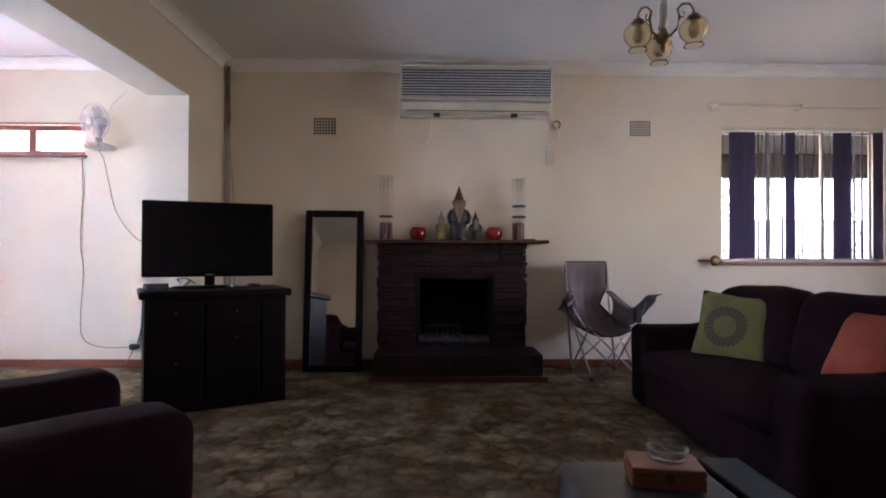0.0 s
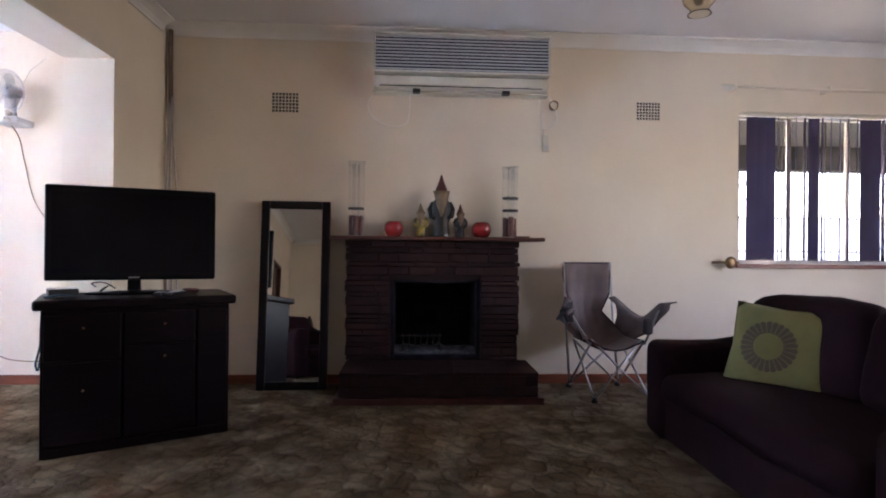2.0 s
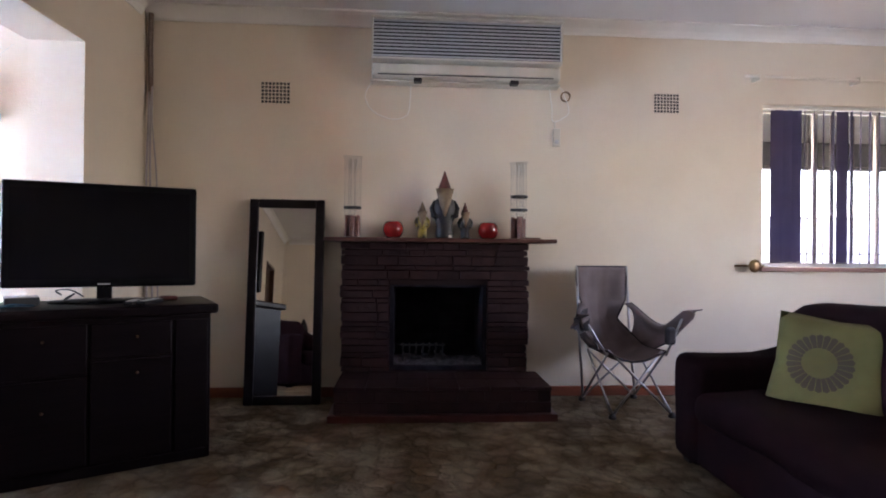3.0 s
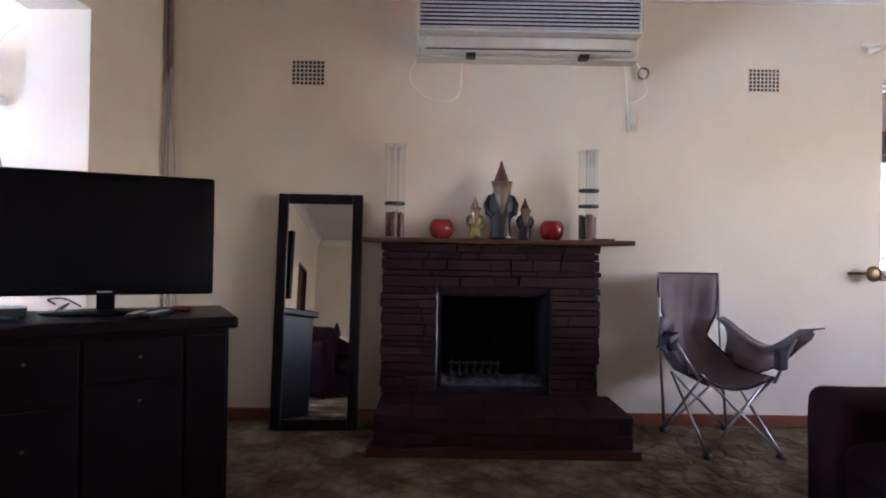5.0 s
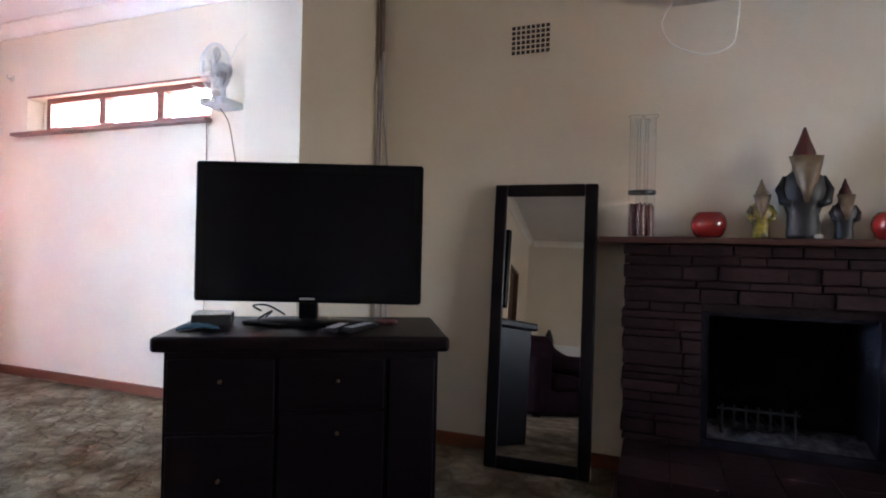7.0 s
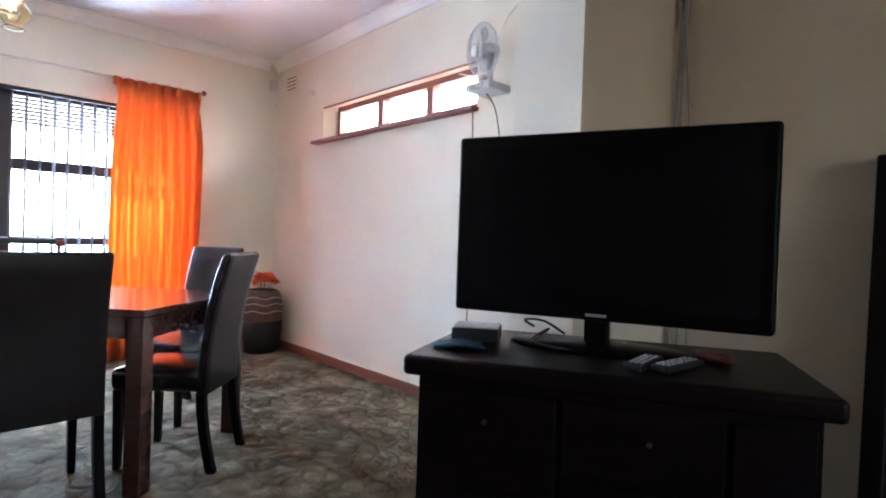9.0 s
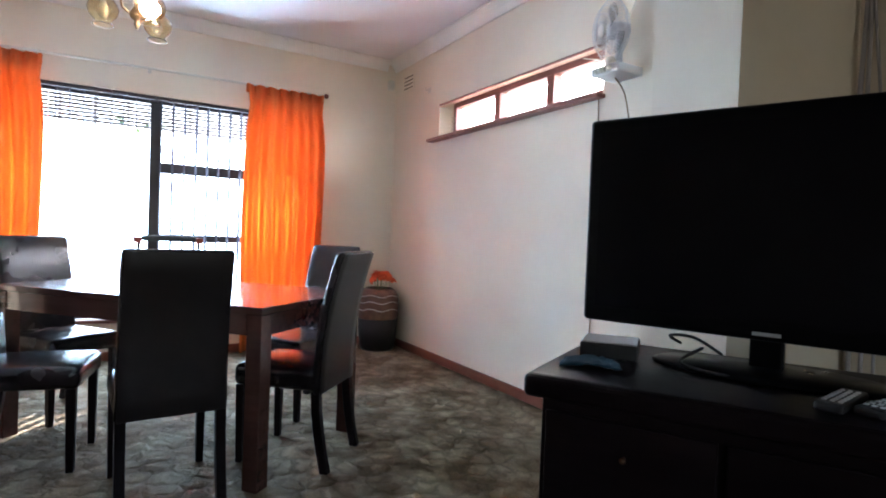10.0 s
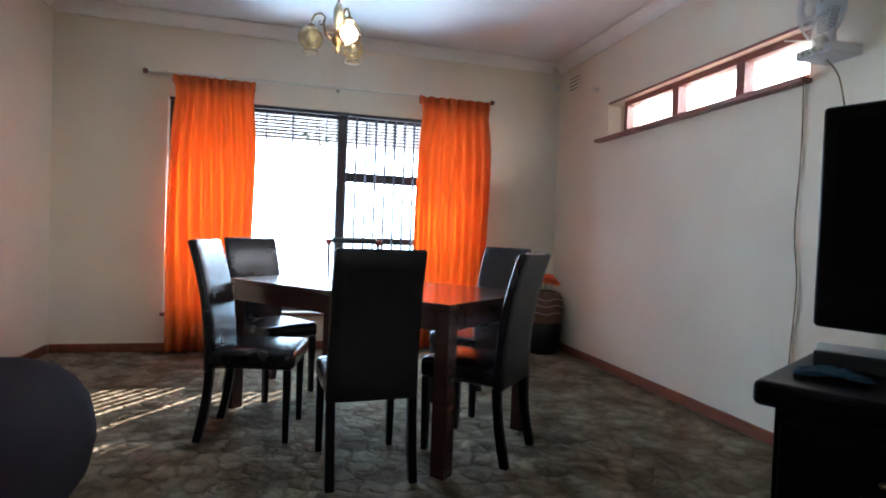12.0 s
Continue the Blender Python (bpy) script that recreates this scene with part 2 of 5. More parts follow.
BLIND = cloth_through("purple_blind_cloth", (0.075, 0.062, 0.11), (0.22, 0.20, 0.36), 0.3)
BLINDLIGHT = cloth_through("grey_blind_cloth", (0.10, 0.095, 0.12), (0.12, 0.11, 0.14), 0.2)
WINDOWDARK = material("dark_window_frame", (0.035, 0.022, 0.026), 0.4, fine=0.05)
BARWHITE = material("white_painted_bars", (0.6, 0.6, 0.62), 0.4)
PEBBLE = material("dark_pebbles", (0.10, 0.03, 0.025), 0.4, second=(0.18, 0.07, 0.05), scale=60)
POTBLACK = material("black_pot", (0.012, 0.011, 0.013), 0.35, fine=0.08, spec=0.3)
POTBROWN = material("brown_pot_band", (0.11, 0.05, 0.03), 0.5, second=(0.07, 0.03, 0.02), scale=20, bump=0.2)
PETAL = material("orange_petal", (0.80, 0.12, 0.02), 0.6, second=(0.65, 0.07, 0.01), scale=20)
BLUECLOTH = material("blue_cloth", (0.004, 0.045, 0.075), 0.85, second=(0.003, 0.03, 0.055), scale=14, bump=0.2)
BOXWOOD = material("reddish_box_wood", (0.15, 0.042, 0.018), 0.35, second=(0.10, 0.026, 0.012), scale=6, stretch=(1, 8, 8), bump=0.05)
TEAL = material("ottoman_leatherette", (0.03, 0.03, 0.035), 0.35, second=(0.045, 0.045, 0.05), scale=8, bump=0.1, bump_scale=160)
SKINTONE = material("figurine_clay", (0.20, 0.13, 0.065), 0.5, second=(0.14, 0.085, 0.05), scale=30)
FIGRED = material("figurine_red_cap", (0.10, 0.016, 0.014), 0.4, second=(0.06, 0.025, 0.02), scale=30)
FIGGREEN = material("figurine_dark_coat", (0.007, 0.007, 0.012), 0.5, second=(0.022, 0.019, 0.014), scale=24)
FIGYELLOW = material("figurine_yellow_coat", (0.40, 0.28, 0.03), 0.4, second=(0.02, 0.018, 0.012), scale=24)
OUTWALL = material("pale_outside_wall", (0.75, 0.74, 0.70), 0.85, second=(0.68, 0.66, 0.62), scale=3, bump=0.2)
EARTH = material("dry_ground", (0.34, 0.30, 0.24), 0.95, second=(0.20, 0.22, 0.12), scale=0.6, bump=0.4, bump_scale=20)
LEAF = material("leaf_green", (0.08, 0.17, 0.08), 0.6, second=(0.09, 0.16, 0.05), scale=5)
BARK = material("bark", (0.16, 0.12, 0.08), 0.9, bump=0.5)
# Near-black base colour carries the deep shade under the porch.
PORCH = material("shade_black_porch_board", (0.006, 0.0045, 0.008), 0.9, second=(0.004, 0.003, 0.0055), scale=5)
EAVE = material("grey_eave_board", (0.20, 0.185, 0.18), 0.8, second=(0.15, 0.14, 0.135), scale=5)
DOORWOOD = material("brown_door_wood", (0.10, 0.045, 0.025), 0.45, second=(0.07, 0.03, 0.018), scale=5, stretch=(6, 6, 1))
BULB = glow("lamp_glow", (1.0, 0.93, 0.8), 20.0)


# ---- mesh helpers ----
def box(bm, lo, hi, bevel=0.0, matrix=None, segments=2):
    """Adds a box between two corners."""
    lo, hi = Vector(lo), Vector(hi)
    verts = bmesh.ops.create_cube(bm, size=1)["verts"]
    size, mid = hi - lo, (hi + lo) / 2
    for v in verts:
        v.co = Vector((v.co.x * size.x, v.co.y * size.y, v.co.z * size.z)) + mid
    if bevel:
        edges = list({e for v in verts for e in v.link_edges})
        out = bmesh.ops.bevel(bm, geom=edges, offset=bevel, segments=segments, affect="EDGES", profile=0.5)
        verts = list({v for f in out["faces"] for v in f.verts} | {v for v in verts if v.is_valid})
    if matrix:
        for v in verts:
            v.co = matrix @ v.co
    return verts


def tube(bm, points, radius, sides=8, closed=False, caps=True):
    """Sweeps a round section along a list of places; radius may be a list."""
    pts = [Vector(p) for p in points]
    rings = []
    count = len(pts)
    up = Vector((0, 0, 1))
    for i, p in enumerate(pts):
        a = pts[(i - 1) % count] if closed or i else p
        b = pts[(i + 1) % count] if closed or i < count - 1 else p
        d = (b - a).normalized()
        side = d.cross(up)
        if side.length < 0.1:
            side = d.cross(Vector((0, 1, 0)))
        side.normalize()
        top = side.cross(d)
        r = radius[i] if isinstance(radius, (list, tuple)) else radius
        rings.append([bm.verts.new(p + (side * math.cos(2 * math.pi * k / sides) + top * math.sin(2 * math.pi * k / sides)) * r) for k in range(sides)])
    for i in range(count if closed else count - 1):
        a, b = rings[i], rings[(i + 1) % count]
        for k in range(sides):
            bm.faces.new((a[k], a[(k + 1) % sides], b[(k + 1) % sides], b[k]))
    if caps and not closed:
        bm.faces.new(rings[0][::-1])
        bm.faces.new(rings[-1])
    bmesh.ops.recalc_face_normals(bm, faces=bm.faces)


def lathe(bm, profile, sides=20, centre=(0, 0, 0), squash=1.0):
    """Turns a profile of (radius, height) about the vertical."""
    c = Vector(centre)
    rings = []
    for r, z in profile:
        if r < 1e-5:
            rings.append([bm.verts.new(c + Vector((0, 0, z)))])
        else:
            rings.append([bm.verts.new(c + Vector((r * math.cos(2 * math.pi * k / sides), r * squash * math.sin(2 * math.pi * k / sides), z))) for k in range(sides)])
    for a, b in zip(rings, rings[1:]):
        for k in range(sides):
            q = (k + 1) % sides
            if len(a) == 1 and len(b) == 1:
                continue
            if len(a) == 1:
                bm.faces.new((a[0], b[q], b[k]))
            elif len(b) == 1:
                bm.faces.new((a[k], a[q], b[0]))
            else:
                bm.faces.new((a[k], a[q], b[q], b[k]))
    bmesh.ops.recalc_face_normals(bm, faces=bm.faces)


def sheet(bm, rows, thick=0.0):
    """A surface through a grid of places; with thickness, a closed one."""
    def lay(grid):
        vs = [[bm.verts.new(p) for p in row] for row in grid]
        fs = []
        for i in range(len(vs) - 1):
            for j in range(len(vs[0]) - 1):
                fs.append(bm.faces.new((vs[i][j], vs[i][j + 1], vs[i + 1][j + 1], vs[i + 1][j])))
        return vs, fs
    vs, fs = lay(rows)
    if thick:
        bmesh.ops.recalc_face_normals(bm, faces=fs)
        bmesh.ops.solidify(bm, geom=fs, thickness=thick)


def cushion_mesh(bm, width, height, depth, matrix, n=12):
    """A soft square cushion, in its own x and z, puffed along y."""
    for side in (-1, 1):
        grid = []
        for i in range(n + 1):
            row = []
            for j in range(n + 1):
                u, v = 2 * i / n - 1, 2 * j / n - 1
                pinch = 1 - 0.07 * (1 - abs(u * v)) * (max(abs(u), abs(v)) ** 3)
                puff = ((1 - u ** 4) * (1 - v ** 4)) ** 0.55
                row.append(matrix @ Vector((u * width / 2 * pinch, side * depth / 2 * puff, v * height / 2 * pinch)))
            grid.append(row)
        sheet(bm, grid)
    bmesh.ops.remove_doubles(bm, verts=bm.verts, dist=0.0005)
    bmesh.ops.recalc_face_normals(bm, faces=bm.faces)


def mesh_object(name, bm, mat, smooth=False):
    data = bpy.data.meshes.new(name)
    if smooth:
        for f in bm.faces:
            f.smooth = True
    bm.to_mesh(data)
    bm.free()
    data.materials.append(mat)
    return new(name, data)


def part(name, bm, mat, parent=None, label="", smooth=False):
    """Links a bmesh as one object under its thing."""
    ob = mesh_object(name, bm, mat, smooth)
    ob.parent = parent
    return tagged(ob, label=label)


def thing(name, m, label, category, group=""):
    ob = new(name)
    ob.matrix_world = m
    ob.empty_display_size = 0.1
    return tagged(ob, label=label, category=category, group=group)


def block(name, lo, hi, mat, parent=None, bevel=0.0, label="", matrix=None):
    bm = bmesh.new()
    box(bm, lo, hi, bevel, matrix)
    return part(name, bm, mat, parent, label)


def structure(name, boxes, mat, label, bevel=0.0):
    bm = bmesh.new()
    for lo, hi in boxes:
        box(bm, lo, hi, bevel)
    return tagged(mesh_object(name, bm, mat), label=label, kind="structure")


# ---- the shell ----
NORTH, WEST, EAST, SOUTH, DSOUTH = 5.11, -5.81, 5.3, -2.8, 0.55
CEILZ = 2.9
PIERW, PIERE = -1.95, -1.62
ground = tagged(block("ground", (-90, -90, -0.4), (90, 90, -0.2), EARTH), label="dry pale garden ground", kind="structure")
floor = structure("floor", [((WEST - 0.24, SOUTH - 0.24, -0.2), (EAST + 0.24, NORTH + 0.24, 0.0))], CARPET,
                  "mottled beige and olive sculpted pile carpet")
ceiling = structure("ceiling", [((WEST - 0.24, SOUTH - 0.24, CEILZ), (EAST + 0.24, NORTH + 0.24, CEILZ + 0.15))], CEIL,
                    "white painted flat ceiling")
T = 0.23
HW = (-4.87, -2.93, 2.0, 2.285)
LW = (3.14, 4.76, 1.01, 2.31)
FB = (0.2, 0.92, 0.26, 0.86)
DW = (1.42, 4.32, 0.34, 2.21)


def wall_x(name, y0, y1, x0, x1, holes, label, mat=WALL):
    """A wall along x from floor to ceiling, with rectangular openings (x0, x1, z0, z1)."""
    boxes, x = [], x0
    for a, b, c, d in sorted(holes):
        boxes.append(((x, y0, 0), (a, y1, CEILZ)))
        if c > 0:
            boxes.append(((a, y0, 0), (b, y1, c)))
        boxes.append(((a, y0, d), (b, y1, CEILZ)))
        x = b
    boxes.append(((x, y0, 0), (x1, y1, CEILZ)))
    return structure(name, boxes, mat, label)


def wall_y(name, x0, x1, y0, y1, holes, label, mat=WALL):
    boxes, y = [], y0
    for a, b, c, d in sorted(holes):
        boxes.append(((x0, y, 0), (x1, a, CEILZ)))
        if c > 0:
            boxes.append(((x0, a, 0), (x1, b, c)))
        boxes.append(((x0, a, d), (x1, b, CEILZ)))
        y = b
    boxes.append(((x0, y, 0), (x1, y1, CEILZ)))
    return structure(name, boxes, mat, label)


wall_x("wall_north", NORTH, NORTH + T, WEST - T, EAST + T, [HW, FB, LW], "cream painted plaster wall with the fireplace and two windows")
wall_y("wall_west", WEST - T, WEST, DSOUTH - T, NORTH, [DW], "cream painted plaster wall around the large dining window")
wall_x("wall_dining_south", DSOUTH - T, DSOUTH, WEST, PIERW, [], "cream painted plaster wall of the dining area")
wall_y("wall_middle", PIERW, PIERE, SOUTH, NORTH, [(DSOUTH, 4.34, 0, 2.35), (-1.5, -0.65, 0, 2.05)], "cream plaster wall with a wide opening and a deep lintel")
wall_x("wall_south", SOUTH - T, SOUTH, PIERW, EAST + T, [], "cream painted plaster wall at the back of the lounge")
# The east opening is unseen, added to hold the lounge fill lamp.
wall_y("wall_east", EAST, EAST + T, SOUTH, NORTH, [(1.3, 3.3, 0.9, 2.2)], "cream painted plaster wall on the east side")


def cornice(name, a, b, inward):
    """A coved cornice from a to b (x, y) along a wall; inward points into the room."""
    a, b, n = Vector((*a, 0)), Vector((*b, 0)), Vector((*inward, 0))
    prof = [(0.0, 0.0), (0.0, -0.095), (0.012, -0.095), (0.016, -0.08), (0.035, -0.05), (0.062, -0.026), (0.085, -0.014), (0.10, -0.012), (0.10, 0.0)]
    bm = bmesh.new()
    rings = []
    for end in (a, b):
        rings.append([bm.verts.new(end + n * o + Vector((0, 0, CEILZ - 0.002 + z))) for o, z in prof])
    for k in range(len(prof)):
        q = (k + 1) % len(prof)
        bm.faces.new((rings[0][k], rings[0][q], rings[1][q], rings[1][k]))
    bm.faces.new(rings[0]), bm.faces.new(rings[1][::-1])
    bmesh.ops.recalc_face_normals(bm, faces=bm.faces)
    return tagged(mesh_object(name, bm, CORNICE), label="white coved plaster cornice", kind="structure")


cornice("cornice_north_lounge", (PIERE, NORTH), (EAST, NORTH), (0, -1))
cornice("cornice_west_lounge", (PIERE, SOUTH), (PIERE, NORTH - 0.1), (1, 0))
cornice("cornice_east_lounge", (EAST, SOUTH), (EAST, NORTH - 0.1), (-1, 0))
cornice("cornice_south_lounge", (PIERE + 0.1, SOUTH), (EAST - 0.1, SOUTH), (0, 1))
cornice("cornice_north_dining", (WEST, NORTH), (PIERW, NORTH), (0, -1))
cornice("cornice_west_dining", (WEST, DSOUTH), (WEST, NORTH - 0.1), (1, 0))
cornice("cornice_south_dining", (WEST + 0.1, DSOUTH), (PIERW - 0.1, DSOUTH), (0, 1))
cornice("cornice_east_dining", (PIERW, DSOUTH), (PIERW, NORTH - 0.1), (-1, 0))


def skirting(name, lo, hi, colour=SKIRT):
    bm = bmesh.new()
    box(bm, lo, hi, 0.004, segments=1)
    return tagged(mesh_object(name, bm, colour), label="varnished red-brown wooden skirting board", kind="structure")


SK, SD = 0.075, 0.018
skirting("baseboard_north_dining", (WEST + SD, NORTH - SD, 0.0), (PIERW, NORTH, SK))
skirting("baseboard_north_a", (PIERE + SD, NORTH - SD, 0.0), (-0.16, NORTH, SK))
skirting("baseboard_north_b", (1.23, NORTH - SD, 0.0), (EAST - SD, NORTH, SK))
skirting("baseboard_west", (WEST, DSOUTH + SD, 0.0), (WEST + SD, NORTH, SK))
skirting("baseboard_dining_south", (WEST + SD, DSOUTH, 0.0), (PIERW, DSOUTH + SD, SK))
skirting("baseboard_pier_east", (PIERE, 4.34, 0.0), (PIERE + SD, NORTH, SK))
skirting("baseboard_pier_west", (PIERW - SD, 4.34, 0.0), (PIERW, NORTH - SD, SK))
skirting("baseboard_east", (EAST - SD, SOUTH + SD, 0.0), (EAST, NORTH - SD, SK))
skirting("baseboard_south", (PIERE + SD, SOUTH, 0.0), (EAST, SOUTH + SD, SK))


# ---- windows ----
def frame_boxes(bm, x0, x1, z0, z1, y0, y1, w):
    box(bm, (x0, y0, z0), (x0 + w, y1, z1), 0.003, segments=1)
    box(bm, (x1 - w, y0, z0), (x1, y1, z1), 0.003, segments=1)
    box(bm, (x0 + w, y0, z0), (x1 - w, y1, z0 + w), 0.003, segments=1)
    box(bm, (x0 + w, y0, z1 - w), (x1 - w, y1, z1), 0.003, segments=1)


# high strip window of the dining area
w1 = tagged(new("window_high"), label="high strip window of three panes in red-brown timber", kind="structure")
bm = bmesh.new()
frame_boxes(bm, -4.71, HW[1], HW[2], HW[3], NORTH + 0.05, NORTH + 0.12, 0.045)
for x in (-4.06, -3.455):
    box(bm, (x - 0.035, NORTH + 0.045, HW[2] + 0.045), (x + 0.035, NORTH + 0.125, HW[3] - 0.045), 0.003, segments=1)
part("window_frame", bm, BROWNWOOD, w1)
for a, b in ((-4.665, -4.095), (-4.025, -3.49), (-3.42, -2.975)):
    ob = block("pane", (a, NORTH + 0.08, HW[2] + 0.045), (b, NORTH + 0.085, HW[3] - 0.045), PANE, w1)
    ob.visible_shadow = False
block("reveal_filler", (HW[0], NORTH + 0.13, HW[2]), (-4.71, NORTH + 0.2, HW[3]), WALL, w1)
bm = bmesh.new()
box(bm, (-4.98, NORTH - 0.07, HW[2] - 0.028), (-2.91, NORTH + 0.05, HW[2] - 0.001), 0.006)
part("window_sill", bm, BROWNWOOD, w1)
bm = bmesh.new()
box(bm, (-4.86, NORTH - 0.012, HW[3] + 0.001), (-2.93, NORTH + 0.05, HW[3] + 0.016), 0.003)
part("head_trim", bm, BROWNWOOD, w1)

# lounge window
w2 = tagged(new("window_lounge"), label="steel lounge window behind purple vertical blinds", kind="structure")
bm = bmesh.new()
frame_boxes(bm, LW[0], LW[1], LW[2], LW[3], NORTH + 0.12, NORTH + 0.16, 0.035)
for x in (3.68, 4.22):
    box(bm, (x - 0.015, NORTH + 0.125, LW[2] + 0.03), (x + 0.015, NORTH + 0.155, LW[3] - 0.03))
part("window_frame", bm, BARWHITE, w2)
for a, b in ((LW[0] + 0.035, 3.665), (3.695, 4.205), (4.235, LW[1] - 0.035)):
    ob = block("pane", (a, NORTH + 0.135, LW[2] + 0.035), (b, NORTH + 0.14, LW[3] - 0.035), PANE, w2)
    ob.visible_shadow = False
block("window_sill", (LW[0] - 0.02, NORTH - 0.03, LW[2] - 0.035), (LW[1] + 0.02, NORTH + 0.12, LW[2] - 0.001), BROWNWOOD, w2, 0.005)
bm = bmesh.new()
y = NORTH + 0.19
for z in (1.12, 1.42, 1.85):
    tube(bm, [(LW[0], y, z), (LW[1], y, z)], 0.006, 6)
for i in range(8):
    x = LW[0] + 0.12 + i * 0.2
    tube(bm, [(x, y, LW[2]), (x, y, LW[3])], 0.006, 6)
for x in (3.42, 4.55):
    for sgn in (-1, 1):
        pts = [(x + sgn * 0.09 * math.sin(math.pi * k / 8) , y - 0.008, 1.12 + 0.36 * k / 8) for k in range(17)]
        tube(bm, pts, 0.006, 6)
part("burglar_bars", bm, WINDOWDARK, w2)


def blind_slat(name, x, y, z0, z1, width, angle, mat, parent):
    """One hanging cloth slat with a bottom weight, turned about its hanger."""
    c, s = math.cos(angle), math.sin(angle)
    bm = bmesh.new()
    rows = []
    for i in range(5):
        u = (i / 4 - 0.5) * width
        bow = 0.004 * (1 - (2 * i / 4 - 1) ** 2)
        rows.append([(x + u * c - bow * s, y + u * s + bow * c, z) for z in (z0, z0 + 0.03, (z0 + z1) / 2, z1 - 0.02, z1)])
    sheet(bm, rows, 0.0015)
    box(bm, (-width / 2, -0.002, 0), (width / 2, 0.002, 0.03), matrix=Matrix.Translation((x, y, z0 + 0.003)) @ Matrix.Rotation(angle, 4, "Z"))
    return part(name, bm, mat, parent, smooth=False)


blinds1 = thing("vertical_blind", pose(0, 0, 0), "purple cloth vertical blind, partly open, at the lounge window", "blind")
bm = bmesh.new()
box(bm, (LW[0] + 0.005, NORTH + 0.02, LW[3] - 0.03), (LW[1] - 0.005, NORTH + 0.06, LW[3] - 0.002), 0.003)
part("headrail", bm, WHITEPLASTIC, blinds1)
rng = random.Random(4)
count = 19
for i in range(count):
    x = 3.285 + i * (4.71 - 3.285) / (count - 1)
    closed = i in (0, 1, 2, 7, 13, 14, 18)
    ang = radians(-14 + rng.uniform(-5, 5) if closed else 57 + rng.uniform(-8, 8))
    blind_slat("slat", x, NORTH + 0.042, LW[2] + 0.03, LW[3] - 0.035, 0.089, ang, BLIND, blinds1)
bm = bmesh.new()
pts = []
for i in range(count - 1):
    for k in range(4):
        u = k / 4
        pts.append((3.30 + (i + u) * 1.43 / (count - 1), NORTH + 0.01, LW[2] + 0.045 - 0.012 * math.sin(math.pi * u)))
tube(bm, pts, 0.0016, 5)
part("bottom_chain", bm, WHITEPLASTIC, blinds1)

# large dining window
w3 = tagged(new("window_dining"), label="tall dark-framed dining window with a fixed pane and a barred side light", kind="structure")
XW = WEST - 0.12


def wbox(bm, y0, y1, z0, z1, x0=XW - 0.03, x1=XW + 0.03):
    box(bm, (x0, y0, z0), (x1, y1, z1), 0.003, segments=1)


bm = bmesh.new()
y0, y1, z0, z1 = DW
wbox(bm, y0, y0 + 0.05, z0, z1), wbox(bm, y1 - 0.05, y1, z0, z1)
wbox(bm, y0 + 0.05, y1 - 0.05, z1 - 0.05, z1), wbox(bm, y0 + 0.05, y1 - 0.05, z0, z0 + 0.06)
wbox(bm, 2.87, 2.95, z0 + 0.06, z1 - 0.05)
wbox(bm, 2.95, y1 - 0.05, 1.575, 1.665), wbox(bm, 2.95, y1 - 0.05, 0.985, 1.05)
part("window_frame", bm, WINDOWDARK, w3)
for a, b, c, d in ((1.47, 2.87, z0 + 0.06, z1 - 0.05), (2.95, y1 - 0.05, 1.655, z1 - 0.05), (2.95, y1 - 0.05, 1.05, 1.585), (2.95, y1 - 0.05, z0 + 0.06, 0.985)):
    ob = block("pane", (XW - 0.003, a, c), (XW + 0.003, b, d), PANE, w3)
    ob.visible_shadow = False
block("window_sill", (WEST - 0.09, y0 - 0.02, z0 - 0.03), (WEST + 0.03, y1 + 0.02, z0 - 0.001), BROWNWOOD, w3, 0.005)
bm = bmesh.new()
for k in range(7):
    tube(bm, [(XW - 0.08, 2.0 + k * 0.15, z0), (XW - 0.08, 2.0 + k * 0.15, z1)], 0.005, 6)
part("burglar_bars", bm, BARWHITE, w3)

blinds2 = thing("vertical_blind", pose(0, 0, 0), "pale vertical blind with open slats at the dining window", "blind")
bm = bmesh.new()
box(bm, (WEST - 0.055, y0 + 0.01, z1 - 0.03), (WEST - 0.01, y1 - 0.01, z1 - 0.001), 0.003)
part("headrail", bm, WINDOWDARK, blinds2)
for i in range(31):
    yy = y0 + 0.05 + i * 0.0925
    if yy > y1 - 0.04:
        break
    blind_slat("slat", WEST - 0.046, yy, z0 + 0.02, z1 - 0.035, 0.072, radians(rng.uniform(-2, 4) if yy < 2.9 else rng.uniform(6, 12)), BLINDLIGHT, blinds2)


